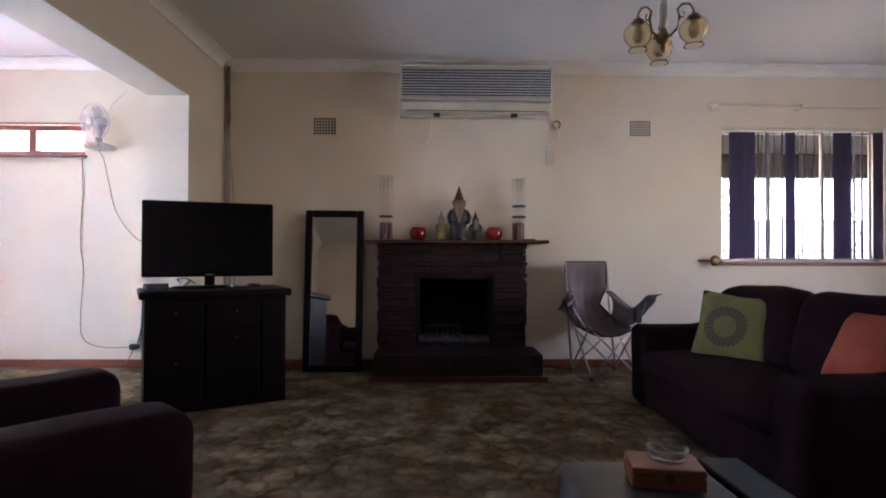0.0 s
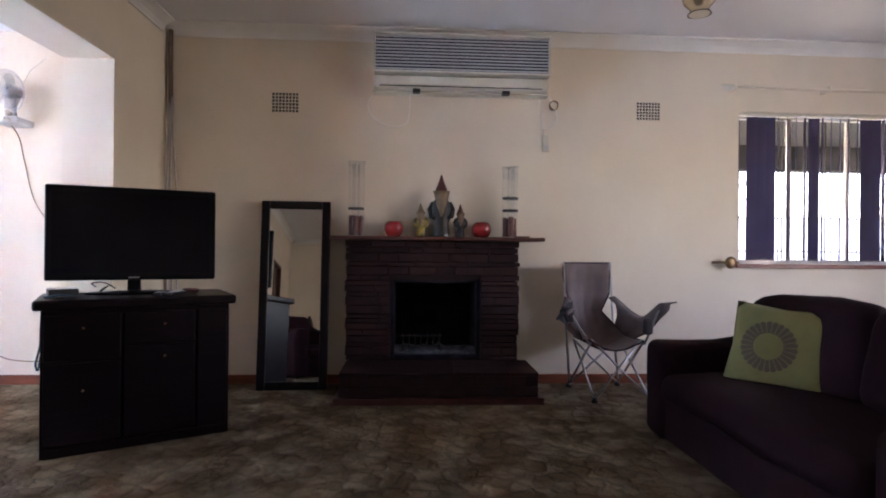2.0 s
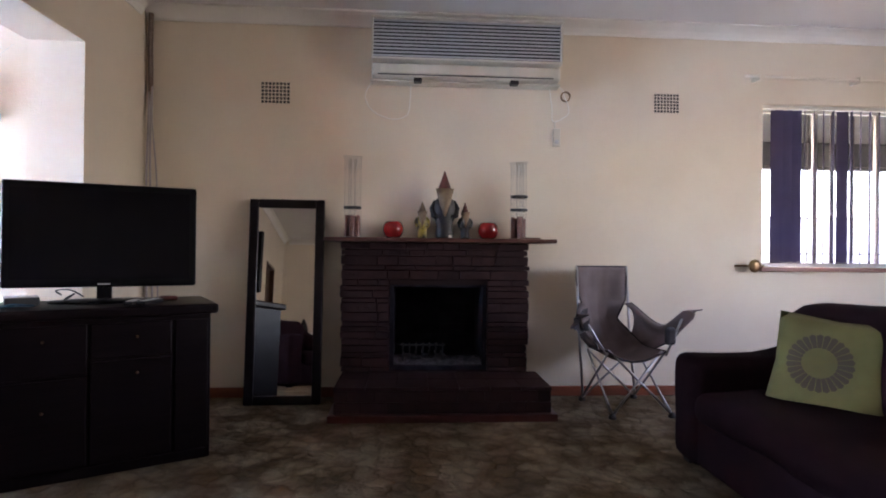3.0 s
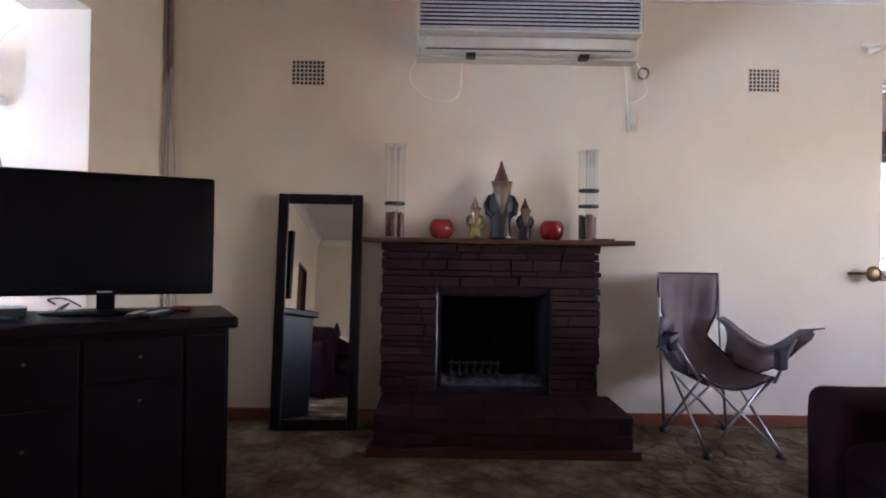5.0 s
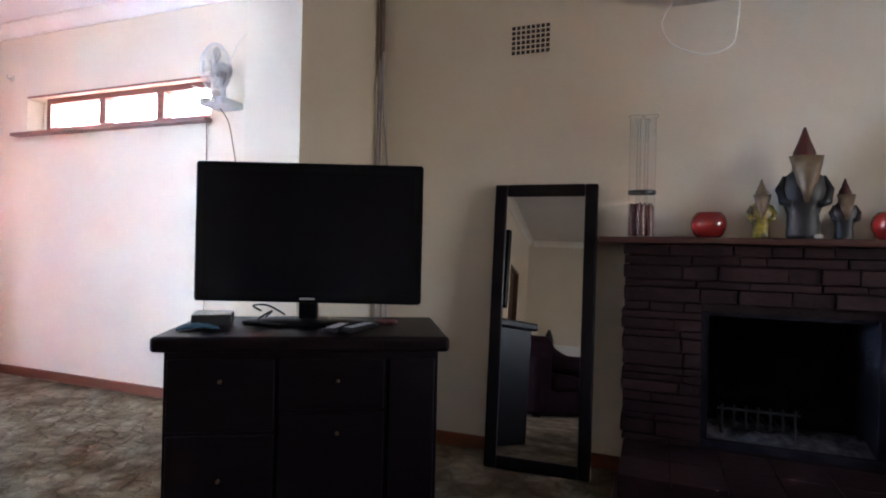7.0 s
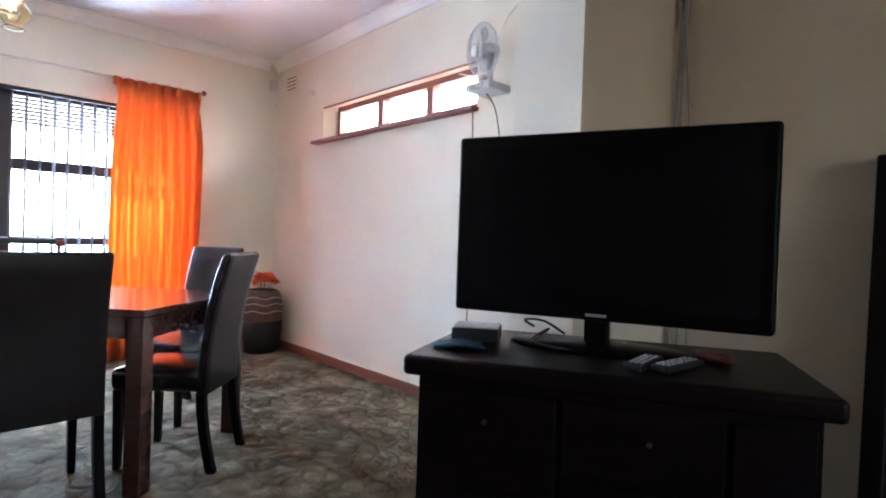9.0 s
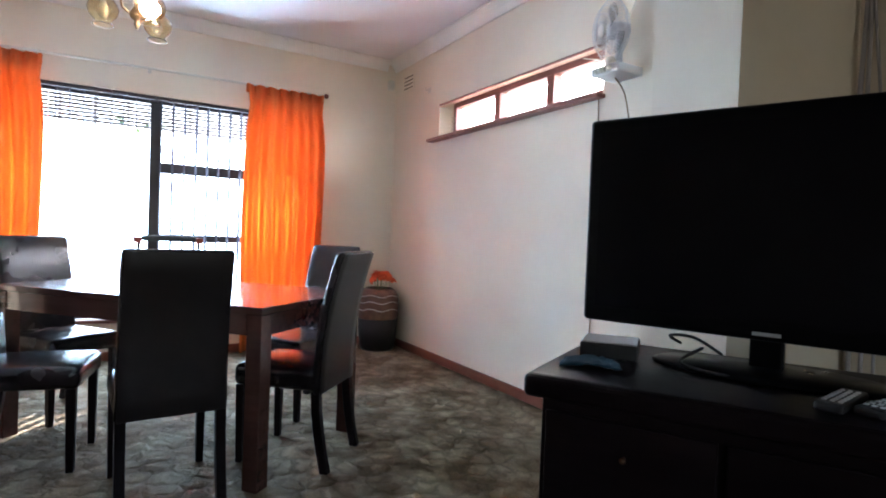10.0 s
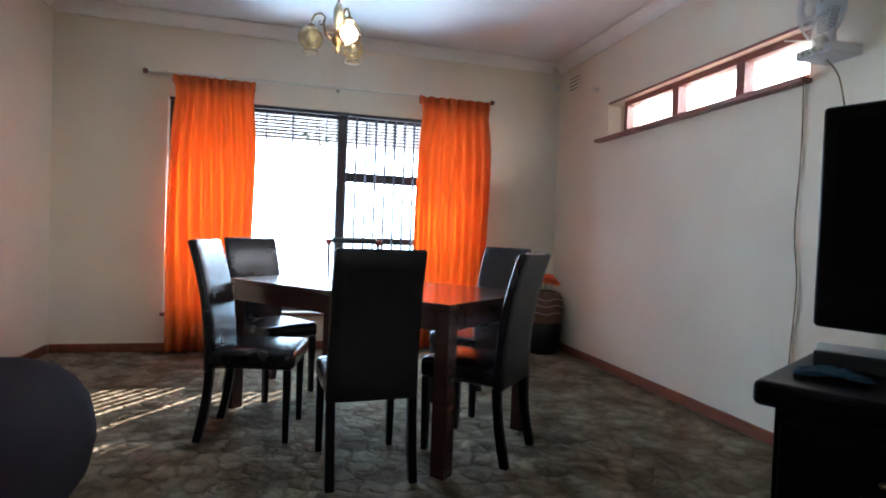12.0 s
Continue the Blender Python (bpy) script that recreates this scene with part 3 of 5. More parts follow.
# ---- curtains ----
def curtain(name, y0, y1, z0, z1, x, folds, seed, label):
    r = random.Random(seed)
    n = folds * 8
    th = thing(name, pose(x, (y0 + y1) / 2, 0), label, "curtain", "orange curtains")
    ph = [r.uniform(0, 6.28) for _ in range(4)]
    grid = []
    for i in range(n + 1):
        u = i / n
        col = []
        for j in range(15):
            v = j / 14
            z = z1 - v * (z1 - z0)
            amp = 0.018 + 0.028 * min(1, v * 5)
            pull = 1 - 0.07 * math.exp(-((v - 0.08) / 0.06) ** 2) + 0.03 * v
            yy = (u - 0.5) * (y1 - y0) * pull + 0.012 * math.sin(6 * v + ph[0] + 5 * u)
            wave = math.sin(2 * math.pi * folds * u + 0.5 * math.sin(3 * v + ph[1]) + 0.9 * math.sin(7 * u + ph[2]))
            xx = amp * wave + 0.012 * math.sin(4 * v + 9 * u + ph[3]) * v
            col.append((xx, yy, z))
        grid.append(col)
    bm = bmesh.new()
    sheet(bm, grid, 0.0015)
    part("drape", bm, ORANGE, th, smooth=True)
    for k in range(folds + 1):
        yy = (k / folds - 0.5) * (y1 - y0) * 0.95
        block("pleat", (-0.02, yy - 0.012, z1 - 0.07), (0.024, yy + 0.012, z1 + 0.003), ORANGE, th, 0.004)
    return th


curtain("curtain", 1.47, 2.14, 0.02, 2.37, -5.70, 8, 3, "sheer orange curtain hanging to the carpet, glowing in the window")
curtain("curtain", 3.60, 4.31, 0.02, 2.41, -5.70, 7, 8, "sheer orange curtain hanging beside the corner, bunched at its heading")
rod = thing("curtain_rod", pose(0, 0, 0), "thin cream curtain rod with dark end caps above the dining window", "curtain rod")
bm = bmesh.new()
tube(bm, [(-5.72, 1.28, 2.38), (-5.72, 2.8, 2.405), (-5.72, 4.33, 2.42)], 0.010, 10)
part("rod", bm, WHITEPLASTIC, rod, smooth=True)
for yy in (1.26, 4.34):
    bm = bmesh.new()
    bmesh.ops.create_uvsphere(bm, u_segments=12, v_segments=8, radius=0.024, matrix=Matrix.Translation((-5.72, yy, 2.38 if yy < 2 else 2.42)))
    part("end_cap", bm, BROWNWOOD, rod, smooth=True)
for yy in (1.40, 2.85, 4.2):
    block("bracket", (WEST, yy - 0.012, 2.385), (-5.725, yy + 0.012, 2.415), WHITEPLASTIC, rod, 0.003)
rod = thing("curtain_rod", pose(0, 0, 0), "bare cream curtain rod on brackets above the lounge window", "curtain rod")
bm = bmesh.new()
tube(bm, [(2.94, 5.02, 2.50), (3.9, 5.02, 2.485), (5.1, 5.02, 2.49)], 0.012, 10)
part("rod", bm, WALL, rod, smooth=True)
for x in (3.05, 3.87, 4.9):
    block("bracket", (x - 0.012, 5.0, 2.47), (x + 0.012, NORTH, 2.515), WALL, rod, 0.003)
low = thing("curtain_tieback_rod", pose(0, 0, 0), "short brass rod with a round knob beside the lounge window sill", "curtain hardware")
bm = bmesh.new()
tube(bm, [(2.89, 5.06, 1.02), (3.12, 5.06, 1.02)], 0.009, 8)
part("rod", bm, BRASS, low, smooth=True)
bm = bmesh.new()
lathe(bm, [(0, -0.012), (0.045, -0.01), (0.052, 0), (0.045, 0.01), (0.02, 0.016), (0, 0.016)], 20)
bmesh.ops.rotate(bm, verts=bm.verts, cent=(0, 0, 0), matrix=Matrix.Rotation(radians(90), 3, "X"))
bmesh.ops.translate(bm, verts=bm.verts, vec=(3.04, 5.04, 1.02))
part("knob", bm, BRASS, low, smooth=True)
block("bracket", (3.03, 5.06, 1.01), (3.05, NORTH, 1.03), BRASS, low)


# ---- outside ----
def porch():
    th = tagged(new("porch_roof"), label="boarded porch ceiling and beam, shade painted near-black, outside lounge window", kind="structure")
    # Ceiling and beam have their shade in the board colour.
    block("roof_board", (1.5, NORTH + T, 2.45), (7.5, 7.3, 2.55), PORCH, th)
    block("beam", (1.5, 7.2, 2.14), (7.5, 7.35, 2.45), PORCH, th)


porch()
eave = tagged(new("eave"), label="slatted grey awning outside the dining window", kind="structure")
for k in range(13):
    block("slat", (-6.22, 0.6, 1.99 + 0.032 * k), (-6.20, 5.0, 2.01 + 0.032 * k), EAVE, eave)
for k in range(17):
    block("post", (-6.24, 0.7 + 0.25 * k, 1.96), (-6.225, 0.72 + 0.25 * k, 2.4), BARWHITE, eave)
block("roof_board", (-6.24, 0.4, 2.41), (WEST - T, 5.2, 2.46), EAVE, eave)
# Added wall, not a known one: trims where the sun stripes begin on the carpet.
gw = structure("sun_block_wall", [((-6.78, -3, -0.3), (-6.63, 9, 1.40)), ((-6.8, -3, 1.40), (-6.6, 9, 1.44))], OUTWALL, "unseen pale wall added to block low sun at the dining window")
gw2 = structure("boundary_wall", [((-4, 9.5, -0.3), (12, 9.7, 1.7))], OUTWALL, "pale boundary wall beyond the lounge window")


def tree(place, height, seed):
    r = random.Random(seed)
    th = thing("tree", pose(*place), "leafy green garden tree beyond the wall", "tree")
    bm = bmesh.new()
    tube(bm, [(0, 0, 0), (0.05, 0.02, height * 0.3), (0.0, 0.08, height * 0.6)], [0.16, 0.12, 0.06], 8)
    tips = []
    for k in range(9):
        a, z = k * 2.4, height * (0.35 + 0.04 * k)
        tip = Vector((math.cos(a) * height * 0.26, math.sin(a) * height * 0.26, z + height * 0.25))
        tube(bm, [(0.03, 0.04, z), tip * 0.5 + Vector((0, 0, z * 0.5)), tip], [0.05, 0.03, 0.012], 6)
        tips.append(tip)
    part("trunk", bm, BARK, th)
    verts, faces = [], []
    for k in range(1500):
        tip = r.choice(tips)
        c = tip + Vector((r.gauss(0, 1), r.gauss(0, 1), r.gauss(0, 0.8))) * height * 0.09
        d = Vector((r.uniform(-1, 1), r.uniform(-1, 1), r.uniform(-1, 1))).normalized()
        e = d.orthogonal().normalized()
        s = r.uniform(0.05, 0.1)
        i = len(verts)
        verts += [c - d * s, c + e * s * 0.45, c + d * s, c - e * s * 0.45]
        faces.append((i, i + 1, i + 2, i + 3))
    data = bpy.data.meshes.new("crown")
    data.from_pydata(verts, [], faces)
    data.materials.append(LEAF)
    crown = new("crown", data)
    crown.parent = th
    tagged(crown, kind="stuff")


tree((-11.5, 2.6, -0.2), 2.7, 2)
tree((6.0, 12.5, -0.2), 4.0, 5)


# ---- fireplace ----
fire = thing("fireplace", pose(0, 0, 0), "dark stacked-stone fireplace with an empty sooty firebox", "fireplace")
FX0, FX1, FY = -0.15, 1.22, 4.95
bm = bmesh.new()
box(bm, (FX0 + 0.02, FY + 0.03, 0.0), (FB[0], NORTH, 1.17))
box(bm, (FB[1], FY + 0.03, 0.0), (FX1 - 0.02, NORTH, 1.17))
box(bm, (FB[0], FY + 0.03, FB[3]), (FB[1], NORTH, 1.17))
box(bm, (FB[0], FY + 0.03, 0.0), (FB[1], NORTH, FB[2] - 0.03))
part("core", bm, MORTAR, fire)
for name, lo, hi in (
        ("back_lining", (FB[0], NORTH + 0.38, FB[2] - 0.03), (FB[1], NORTH + 0.45, FB[3] + 0.1)),
        ("side_lining", (FB[0] + 0.002, FY + 0.032, FB[2] - 0.001), (FB[0] + 0.03, NORTH + 0.379, FB[3] - 0.002)),
        ("side_lining", (FB[1] - 0.03, FY + 0.032, FB[2] - 0.001), (FB[1] - 0.002, NORTH + 0.379, FB[3] - 0.002)),
        ("flue_plate", (FB[0] - 0.04, NORTH + T + 0.001, FB[3] + 0.001), (FB[1] + 0.04, NORTH + 0.45, FB[3] + 0.05)),
        ("lintel_lining", (FB[0] + 0.031, FY + 0.06, FB[3] - 0.02), (FB[1] - 0.031, NORTH + T, FB[3] - 0.002)),
        ("outer_brickwork", (FB[0] - 0.05, NORTH + T + 0.001, FB[2] - 0.03), (FB[0] - 0.001, NORTH + 0.45, FB[3])),
        ("outer_brickwork", (FB[1] + 0.001, NORTH + T + 0.001, FB[2] - 0.03), (FB[1] + 0.05, NORTH + 0.45, FB[3]))):
    block(name, lo, hi, SOOT, fire)
block("firebox_floor", (FB[0], FY + 0.02, FB[2] - 0.03), (FB[1], NORTH + 0.379, FB[2]), SOOT, fire)
r = random.Random(11)
bm = bmesh.new()
n = 24
rows = []
for i in range(n + 1):
    rows.append([(FB[0] + 0.01 + (FB[1] - FB[0] - 0.02) * i / n, FY + 0.05 + 0.33 * j / 10,
                  FB[2] + 0.004 + (0.035 * noise.noise(Vector((i * 0.35, j * 0.4, 0))) + 0.022) * math.sin(math.pi * j / 10) * 1.4) for j in range(11)])
sheet(bm, rows)
part("ash", bm, ASH, fire, "uneven bed of pale ash")
grate = thing("fire_grate", pose(0, 0, 0), "small black iron fire grate standing in the ash", "grate")
for k in range(7):
    bm = bmesh.new()
    x = 0.30 + k * 0.05
    tube(bm, [(x, FY + 0.1, FB[2] + 0.16), (x, FY + 0.1, FB[2] + 0.06), (x, FY + 0.3, FB[2] + 0.06)], 0.006, 6)
    part("bar", bm, BLACKPLASTIC, grate)
bm = bmesh.new()
tube(bm, [(0.28, FY + 0.1, FB[2] + 0.14), (0.62, FY + 0.1, FB[2] + 0.14)], 0.007, 6)
part("cross_bar", bm, BLACKPLASTIC, grate)
for x in (0.3, 0.6):
    for yy in (0.12, 0.28):
        bm = bmesh.new()
        tube(bm, [(x, FY + yy, FB[2] + 0.06), (x, FY + yy, FB[2] - 0.0)], 0.008, 6)
        part("leg", bm, BLACKPLASTIC, grate)

mantel = thing("mantel_shelf", pose(0, 0, 0), "dark wooden mantel shelf with a worn uneven front edge", "shelf")
bm = bmesh.new()
box(bm, (-0.27, FY - 0.09, 1.175), (1.42, NORTH, 1.205), 0.006)
bmesh.ops.subdivide_edges(bm, edges=[e for e in bm.edges if abs(e.verts[0].co.x - e.verts[1].co.x) > 1], cuts=26)
for v in bm.verts:
    if v.co.y < FY:
        v.co.y += 0.012 * noise.noise(Vector((v.co.x * 7, 0, 0)))
    v.co.z += 0.003 * noise.noise(Vector((v.co.x * 3, 5, 0)))
part("board", bm, MANTLEWOOD, mantel)
block("edge_piece", (1.18, FY - 0.07, 1.2055), (1.30, FY + 0.02, 1.217), MANTLEWOOD, mantel, 0.003)
MZ = 1.206


def red_bowl(x, y):
    th = thing("red_bowl", pose(x, y, MZ) @ Matrix.Diagonal((1.12, 1.12, 1.12, 1)), "round glossy red glass candle bowl on the mantel shelf", "bowl", "red bowls")
    bm = bmesh.new()
    lathe(bm, [(0, 0), (0.04, 0), (0.055, 0.012), (0.068, 0.04), (0.07, 0.062), (0.064, 0.088), (0.05, 0.106), (0.046, 0.108),
               (0.045, 0.104), (0.058, 0.086), (0.063, 0.062), (0.06, 0.04), (0.04, 0.012), (0, 0.008)], 28)
    part("bowl", bm, REDGLASS, th, smooth=True)


red_bowl(0.22, 5.0), red_bowl(0.93, 5.0)


def cylinder_vase(x, y, bands, heights):
    th = thing("cylinder_vase", pose(x, y, MZ), "tall clear glass tubes part-filled with dark red pebbles, black band", "vase", "glass tube vases")
    for k, (dx, dy, h) in enumerate(heights):
        bm = bmesh.new()
        R = 0.027
        lathe(bm, [(R * 0.9, 0), (R, 0.004), (R, h - 0.02), (R + 0.005, h - 0.006), (R + 0.012, h), (R + 0.012, h + 0.002), (R + 0.004, h - 0.004), (R - 0.002, h - 0.02), (R - 0.002, h - 0.1)], 24, (dx, dy, 0))
        part("glass_tube", bm, TUBEGLASS, th, smooth=True)
        bm = bmesh.new()
        rr = random.Random(k + int(x * 10))
        for s in range(70):
            a, rad = rr.uniform(0, 6.28), math.sqrt(rr.random()) * (R - 0.009)
            bmesh.ops.create_icosphere(bm, subdivisions=1, radius=rr.uniform(0.005, 0.008), matrix=Matrix.Translation((dx + rad * math.cos(a), dy + rad * math.sin(a), 0.012 + s * 0.0022)))
        lathe(bm, [(0, 0.006), (R - 0.005, 0.006), (R - 0.005, 0.155), (0, 0.158)], 16, (dx, dy, 0))
        part("pebbles", bm, PEBBLE, th, "dark red pebbles")
    for z in bands:
        bm = bmesh.new()
        lathe(bm, [(0.063, z), (0.065, z), (0.065, z + 0.016), (0.063, z + 0.016), (0.063, z)], 24, (0, -0.012, 0), squash=0.95)
        part("band", bm, BLACKPLASTIC, th)


cylinder_vase(-0.08, 5.0, (0.21,), ((-0.036, 0, 0.595), (0.034, 0.010, 0.595), (0.0, -0.045, 0.56)))
cylinder_vase(1.16, 5.0, (0.21, 0.31), ((-0.036, 0, 0.57), (0.034, 0.010, 0.58), (0.0, -0.045, 0.56)))


def figurine(x, y, h, mat, cap):
    """A simplified pointed garden figure of lathed clay, one mesh."""
    bm = bmesh.new()
    s = h / 0.46
    lathe(bm, [(0, 0), (0.055 * s, 0), (0.06 * s, 0.02 * s), (0.056 * s, 0.10 * s), (0.075 * s, 0.15 * s), (0.082 * s, 0.20 * s), (0.07 * s, 0.25 * s),
               (0.045 * s, 0.275 * s), (0.042 * s, 0.30 * s), (0.044 * s, 0.33 * s), (0.04 * s, 0.355 * s), (0.026 * s, 0.39 * s), (0.012 * s, 0.43 * s), (0.007 * s, 0.45 * s), (0, 0.46 * s)], 22, squash=0.75)
    for sx in (-1, 1):
        tube(bm, [(sx * 0.06 * s, 0, 0.25 * s), (sx * 0.084 * s, -0.01 * s, 0.20 * s), (sx * 0.076 * s, -0.03 * s, 0.15 * s), (sx * 0.05 * s, -0.05 * s, 0.14 * s)],
             [0.018 * s, 0.020 * s, 0.018 * s, 0.015 * s], 10)
    lower = len(bm.verts)
    rows = []
    for i in range(7):
        u = i / 6 * 2 - 1
        rows.append([(u * 0.062 * s * (1 - v * 0.72), (-0.034 - 0.026 * (1 - u * u)) * s - 0.02 * s * math.sin(math.pi * v), (0.335 - 0.19 * v) * s) for v in (0, 0.25, 0.5, 0.75, 1)])
    sheet(bm, rows, 0.008 * s)
    data = bpy.data.meshes.new("figurine")
    for f in bm.faces:
        f.smooth = True
        z = f.calc_center_median().z / s
        beard = any(v.index >= lower for v in f.verts)
    bm.verts.index_update()
    for f in bm.faces:
        z = f.calc_center_median().z / s
        f.material_index = 1 if (min(v.index for v in f.verts) >= lower or 0.285 < z < 0.335) else (2 if z >= 0.335 else 0)
    bm.to_mesh(data)
    bm.free()
    for mt in (mat, SKINTONE, cap):
        data.materials.append(mt)
    ob = new("figurine", data)
    ob.matrix_world = pose(x, y, MZ)
    return ob


tagged(figurine(0.60, 5.0, 0.505, FIGGREEN, FIGRED), label="large clay garden ornament with a red pointed cap on the mantel", category="ornament", group="mantel ornaments")
tagged(figurine(0.435, 5.0, 0.275, FIGYELLOW, SKINTONE), label="small clay ornament with a yellow coat on the mantel", category="ornament", group="mantel ornaments")
tagged(figurine(0.755, 5.0, 0.27, FIGGREEN, FIGRED), label="small clay ornament with a dark green coat on the mantel", category="ornament", group="mantel ornaments")
bm = bmesh.new()
bmesh.ops.create_icosphere(bm, subdivisions=2, radius=0.014, matrix=Matrix.Translation((0.64, 4.91, MZ + 0.011)) @ Matrix.Diagonal((1.3, 1, 0.8, 1)))
tagged(mesh_object("pebble", bm, WHITEPLASTIC, True), label="small white pebble on the mantel shelf", category="pebble")

# ---- air conditioner ----
ac = thing("air_conditioner", pose(0, 0, 0), "large off-white wall-mounted air conditioner with dark louvred grille", "air conditioner")
block("upper_case", (0.055, 4.93, 2.49), (1.45, NORTH, 2.80), WHITEPLASTIC, ac, 0.008)
block("grille_frame", (0.055, 4.862, 2.785), (1.45, 4.929, 2.80), WHITEPLASTIC, ac, 0.003)
block("grille_frame", (0.055, 4.862, 2.49), (1.45, 4.929, 2.505), WHITEPLASTIC, ac, 0.003)
block("grille_frame", (0.055, 4.862, 2.5055), (0.067, 4.929, 2.7845), WHITEPLASTIC, ac)
block("grille_frame", (1.438, 4.862, 2.5055), (1.45, 4.929, 2.7845), WHITEPLASTIC, ac)
block("lower_case", (0.05, 4.932, 2.385), (1.455, NORTH, 2.488), WHITEPLASTIC, ac, 0.02)
block("grille_backing", (0.067, 4.9, 2.505), (1.438, 4.931, 2.785), BLACKPLASTIC, ac)
for k in range(11):
    bm = bmesh.new()
    box(bm, (0.067, -0.009, -0.006), (1.438, 0.009, 0.006), 0.002, matrix=Matrix.Translation((0, 4.878, 2.519 + k * 0.0252)) @ Matrix.Rotation(radians(18), 4, "X"), segments=1)
    part("louvre", bm, GREYPLASTIC, ac)
block("flap", (0.11, 4.918, 2.405), (1.39, 4.934, 2.475), WHITEPLASTIC, ac, 0.005)
# Solid black strip in place of the shadow below the flap.
block("outlet_shade_strip", (0.10, 4.926, 2.397), (1.40, 4.932, 2.403), BLACKPLASTIC, ac)
block("under_rail", (0.04, 5.0, 2.368), (1.47, NORTH, 2.384), WHITEPLASTIC, ac, 0.003)
for x in (0.36, 1.08):
    block("foot_bracket", (x, 4.94, 2.355), (x + 0.06, 5.0, 2.384), BLACKPLASTIC, ac, 0.003)


def cable(name, pts, radius, mat, label, category="cable", samples=8):
    """A cable through the places given, smoothed."""
    out = []
    p = [Vector(q) for q in pts]
    for i in range(len(p) - 1):
        a, b, c, d = p[max(i - 1, 0)], p[i], p[i + 1], p[min(i + 2, len(p) - 1)]
        for k in range(samples):
            t = k / samples
            out.append(0.5 * ((2 * b) + (c - a) * t + (2 * a - 5 * b + 4 * c - d) * t * t + (3 * b - a - 3 * c + d) * t ** 3))
    out.append(p[-1])
    bm = bmesh.new()
    tube(bm, out, radius, 6)
    return tagged(mesh_object(name, bm, mat, True), label=label, category=category)


cable("cable", [(0.04, 5.09, 2.38), (-0.005, 5.09, 2.28), (0.05, 5.09, 2.17), (0.19, 5.09, 2.11), (0.31, 5.09, 2.14), (0.335, 5.09, 2.26), (0.34, 5.09, 2.37)], 0.0038, CORNICE, "cream cable looped on the wall under the air conditioner")
cable("cable", [(1.44, 5.09, 2.40), (1.50, 5.08, 2.37), (1.53, 5.08, 2.30), (1.55, 5.08, 2.25), (1.56, 5.085, 2.19), (1.52, 5.09, 2.15), (1.44, 5.09, 2.12), (1.43, 5.09, 2.22), (1.41, 5.09, 2.37)], 0.0035, CORNICE, "cream cable coiled beside the air conditioner")
ring = [(1.535 + 0.035 * math.cos(a * 0.7), 5.075 + 0.0012 * a, 2.315 + 0.035 * math.sin(a * 0.7)) for a in range(19)]
cable("cable", ring, 0.005, BRASS, "small coil of brown cable on the wall", samples=2)
iso = thing("isolator_switch", pose(0, 0, 0), "slim cream isolator switch on the wall below the cable", "switch")
block("plate", (1.44, NORTH - 0.02, 1.93), (1.50, NORTH, 2.07), WHITEPLASTIC, iso, 0.006)
block("rocker", (1.455, NORTH - 0.028, 1.95), (1.485, NORTH - 0.019, 1.98), GREYPLASTIC, iso, 0.002)
cable("cable", [(1.455, 5.09, 2.07), (1.45, 5.09, 2.12)], 0.005, WHITEPLASTIC, "short cream cable above the switch")


def air_vent(x0, x1, z0, z1, nx, nz, mat):
    th = thing("air_vent", pose(0, 0, 0), "small perforated cream wall vent with dark square holes", "vent", "wall vents")
    bm = bmesh.new()
    dx, dz = (x1 - x0) / nx, (z1 - z0) / nz
    for i in range(nx + 1):
        box(bm, (x0 + i * dx - dx * 0.12, NORTH - 0.006, z0 - dz * 0.12), (x0 + i * dx + dx * 0.12, NORTH - 0.001, z1 + dz * 0.12))
    for k in range(nz + 1):
        for i in range(nx):
            box(bm, (x0 + (i + 0.12) * dx, NORTH - 0.0055, z0 + (k - 0.12) * dz), (x0 + (i + 0.88) * dx, NORTH - 0.001, z0 + (k + 0.12) * dz))
    part("grid", bm, mat, th)
    # Black sheet on the wall face gives the holes their inner darkness.
    block("hole_shade_sheet", (x0, NORTH - 0.003, z0), (x1, NORTH - 0.0005, z1), BLACKPLASTIC, th)


air_vent(-0.784, -0.567, 2.207, 2.371, 8, 6, WALL)
air_vent(2.245, 2.45, 2.214, 2.366, 8, 6, WALL)
th = thing("air_vent", pose(0, 0, 0), "small painted brick air vent near the dining corner", "vent", "wall vents")
block("plate", (-5.60, NORTH - 0.012, 2.55), (-5.38, NORTH, 2.72), WALL, th, 0.004)
for k in range(4):
    block("slot", (-5.58, NORTH - 0.014, 2.575 + k * 0.036), (-5.40, NORTH - 0.011, 2.585 + k * 0.036), POTBROWN, th)
th = thing("alarm_sensor", pose(0, 0, 0), "small off-white motion sensor in the ceiling corner", "sensor")
block("body", (WEST + 0.03, NORTH - 0.11, 2.60), (WEST + 0.08, NORTH - 0.05, 2.70), WHITEPLASTIC, th, 0.01, matrix=None)
th = thing("wall_hook", pose(0, 0, 0), "small cream hook on the dining wall", "hook")
bm = bmesh.new()
tube(bm, [(-5.07, NORTH, 2.47), (-5.07, NORTH - 0.04, 2.465), (-5.07, NORTH - 0.045, 2.49)], 0.007, 8)
part("hook", bm, WHITEPLASTIC, th)
lathe_bm = bmesh.new()
box(lathe_bm, (-5.095, NORTH - 0.008, 2.445), (-5.045, NORTH, 2.495), 0.004)
part("base", lathe_bm, WHITEPLASTIC, th)
# cloth-wrapped pipe in the corner
cable("corner_pipe", [(-1.575, 5.075, 2.84), (-1.578, 5.075, 2.6), (-1.573, 5.075, 2.40), (-1.575, 5.08, 2.16)], 0.019, PIPEWRAP, "taped brown pipe in the top corner of the lounge", "pipe")
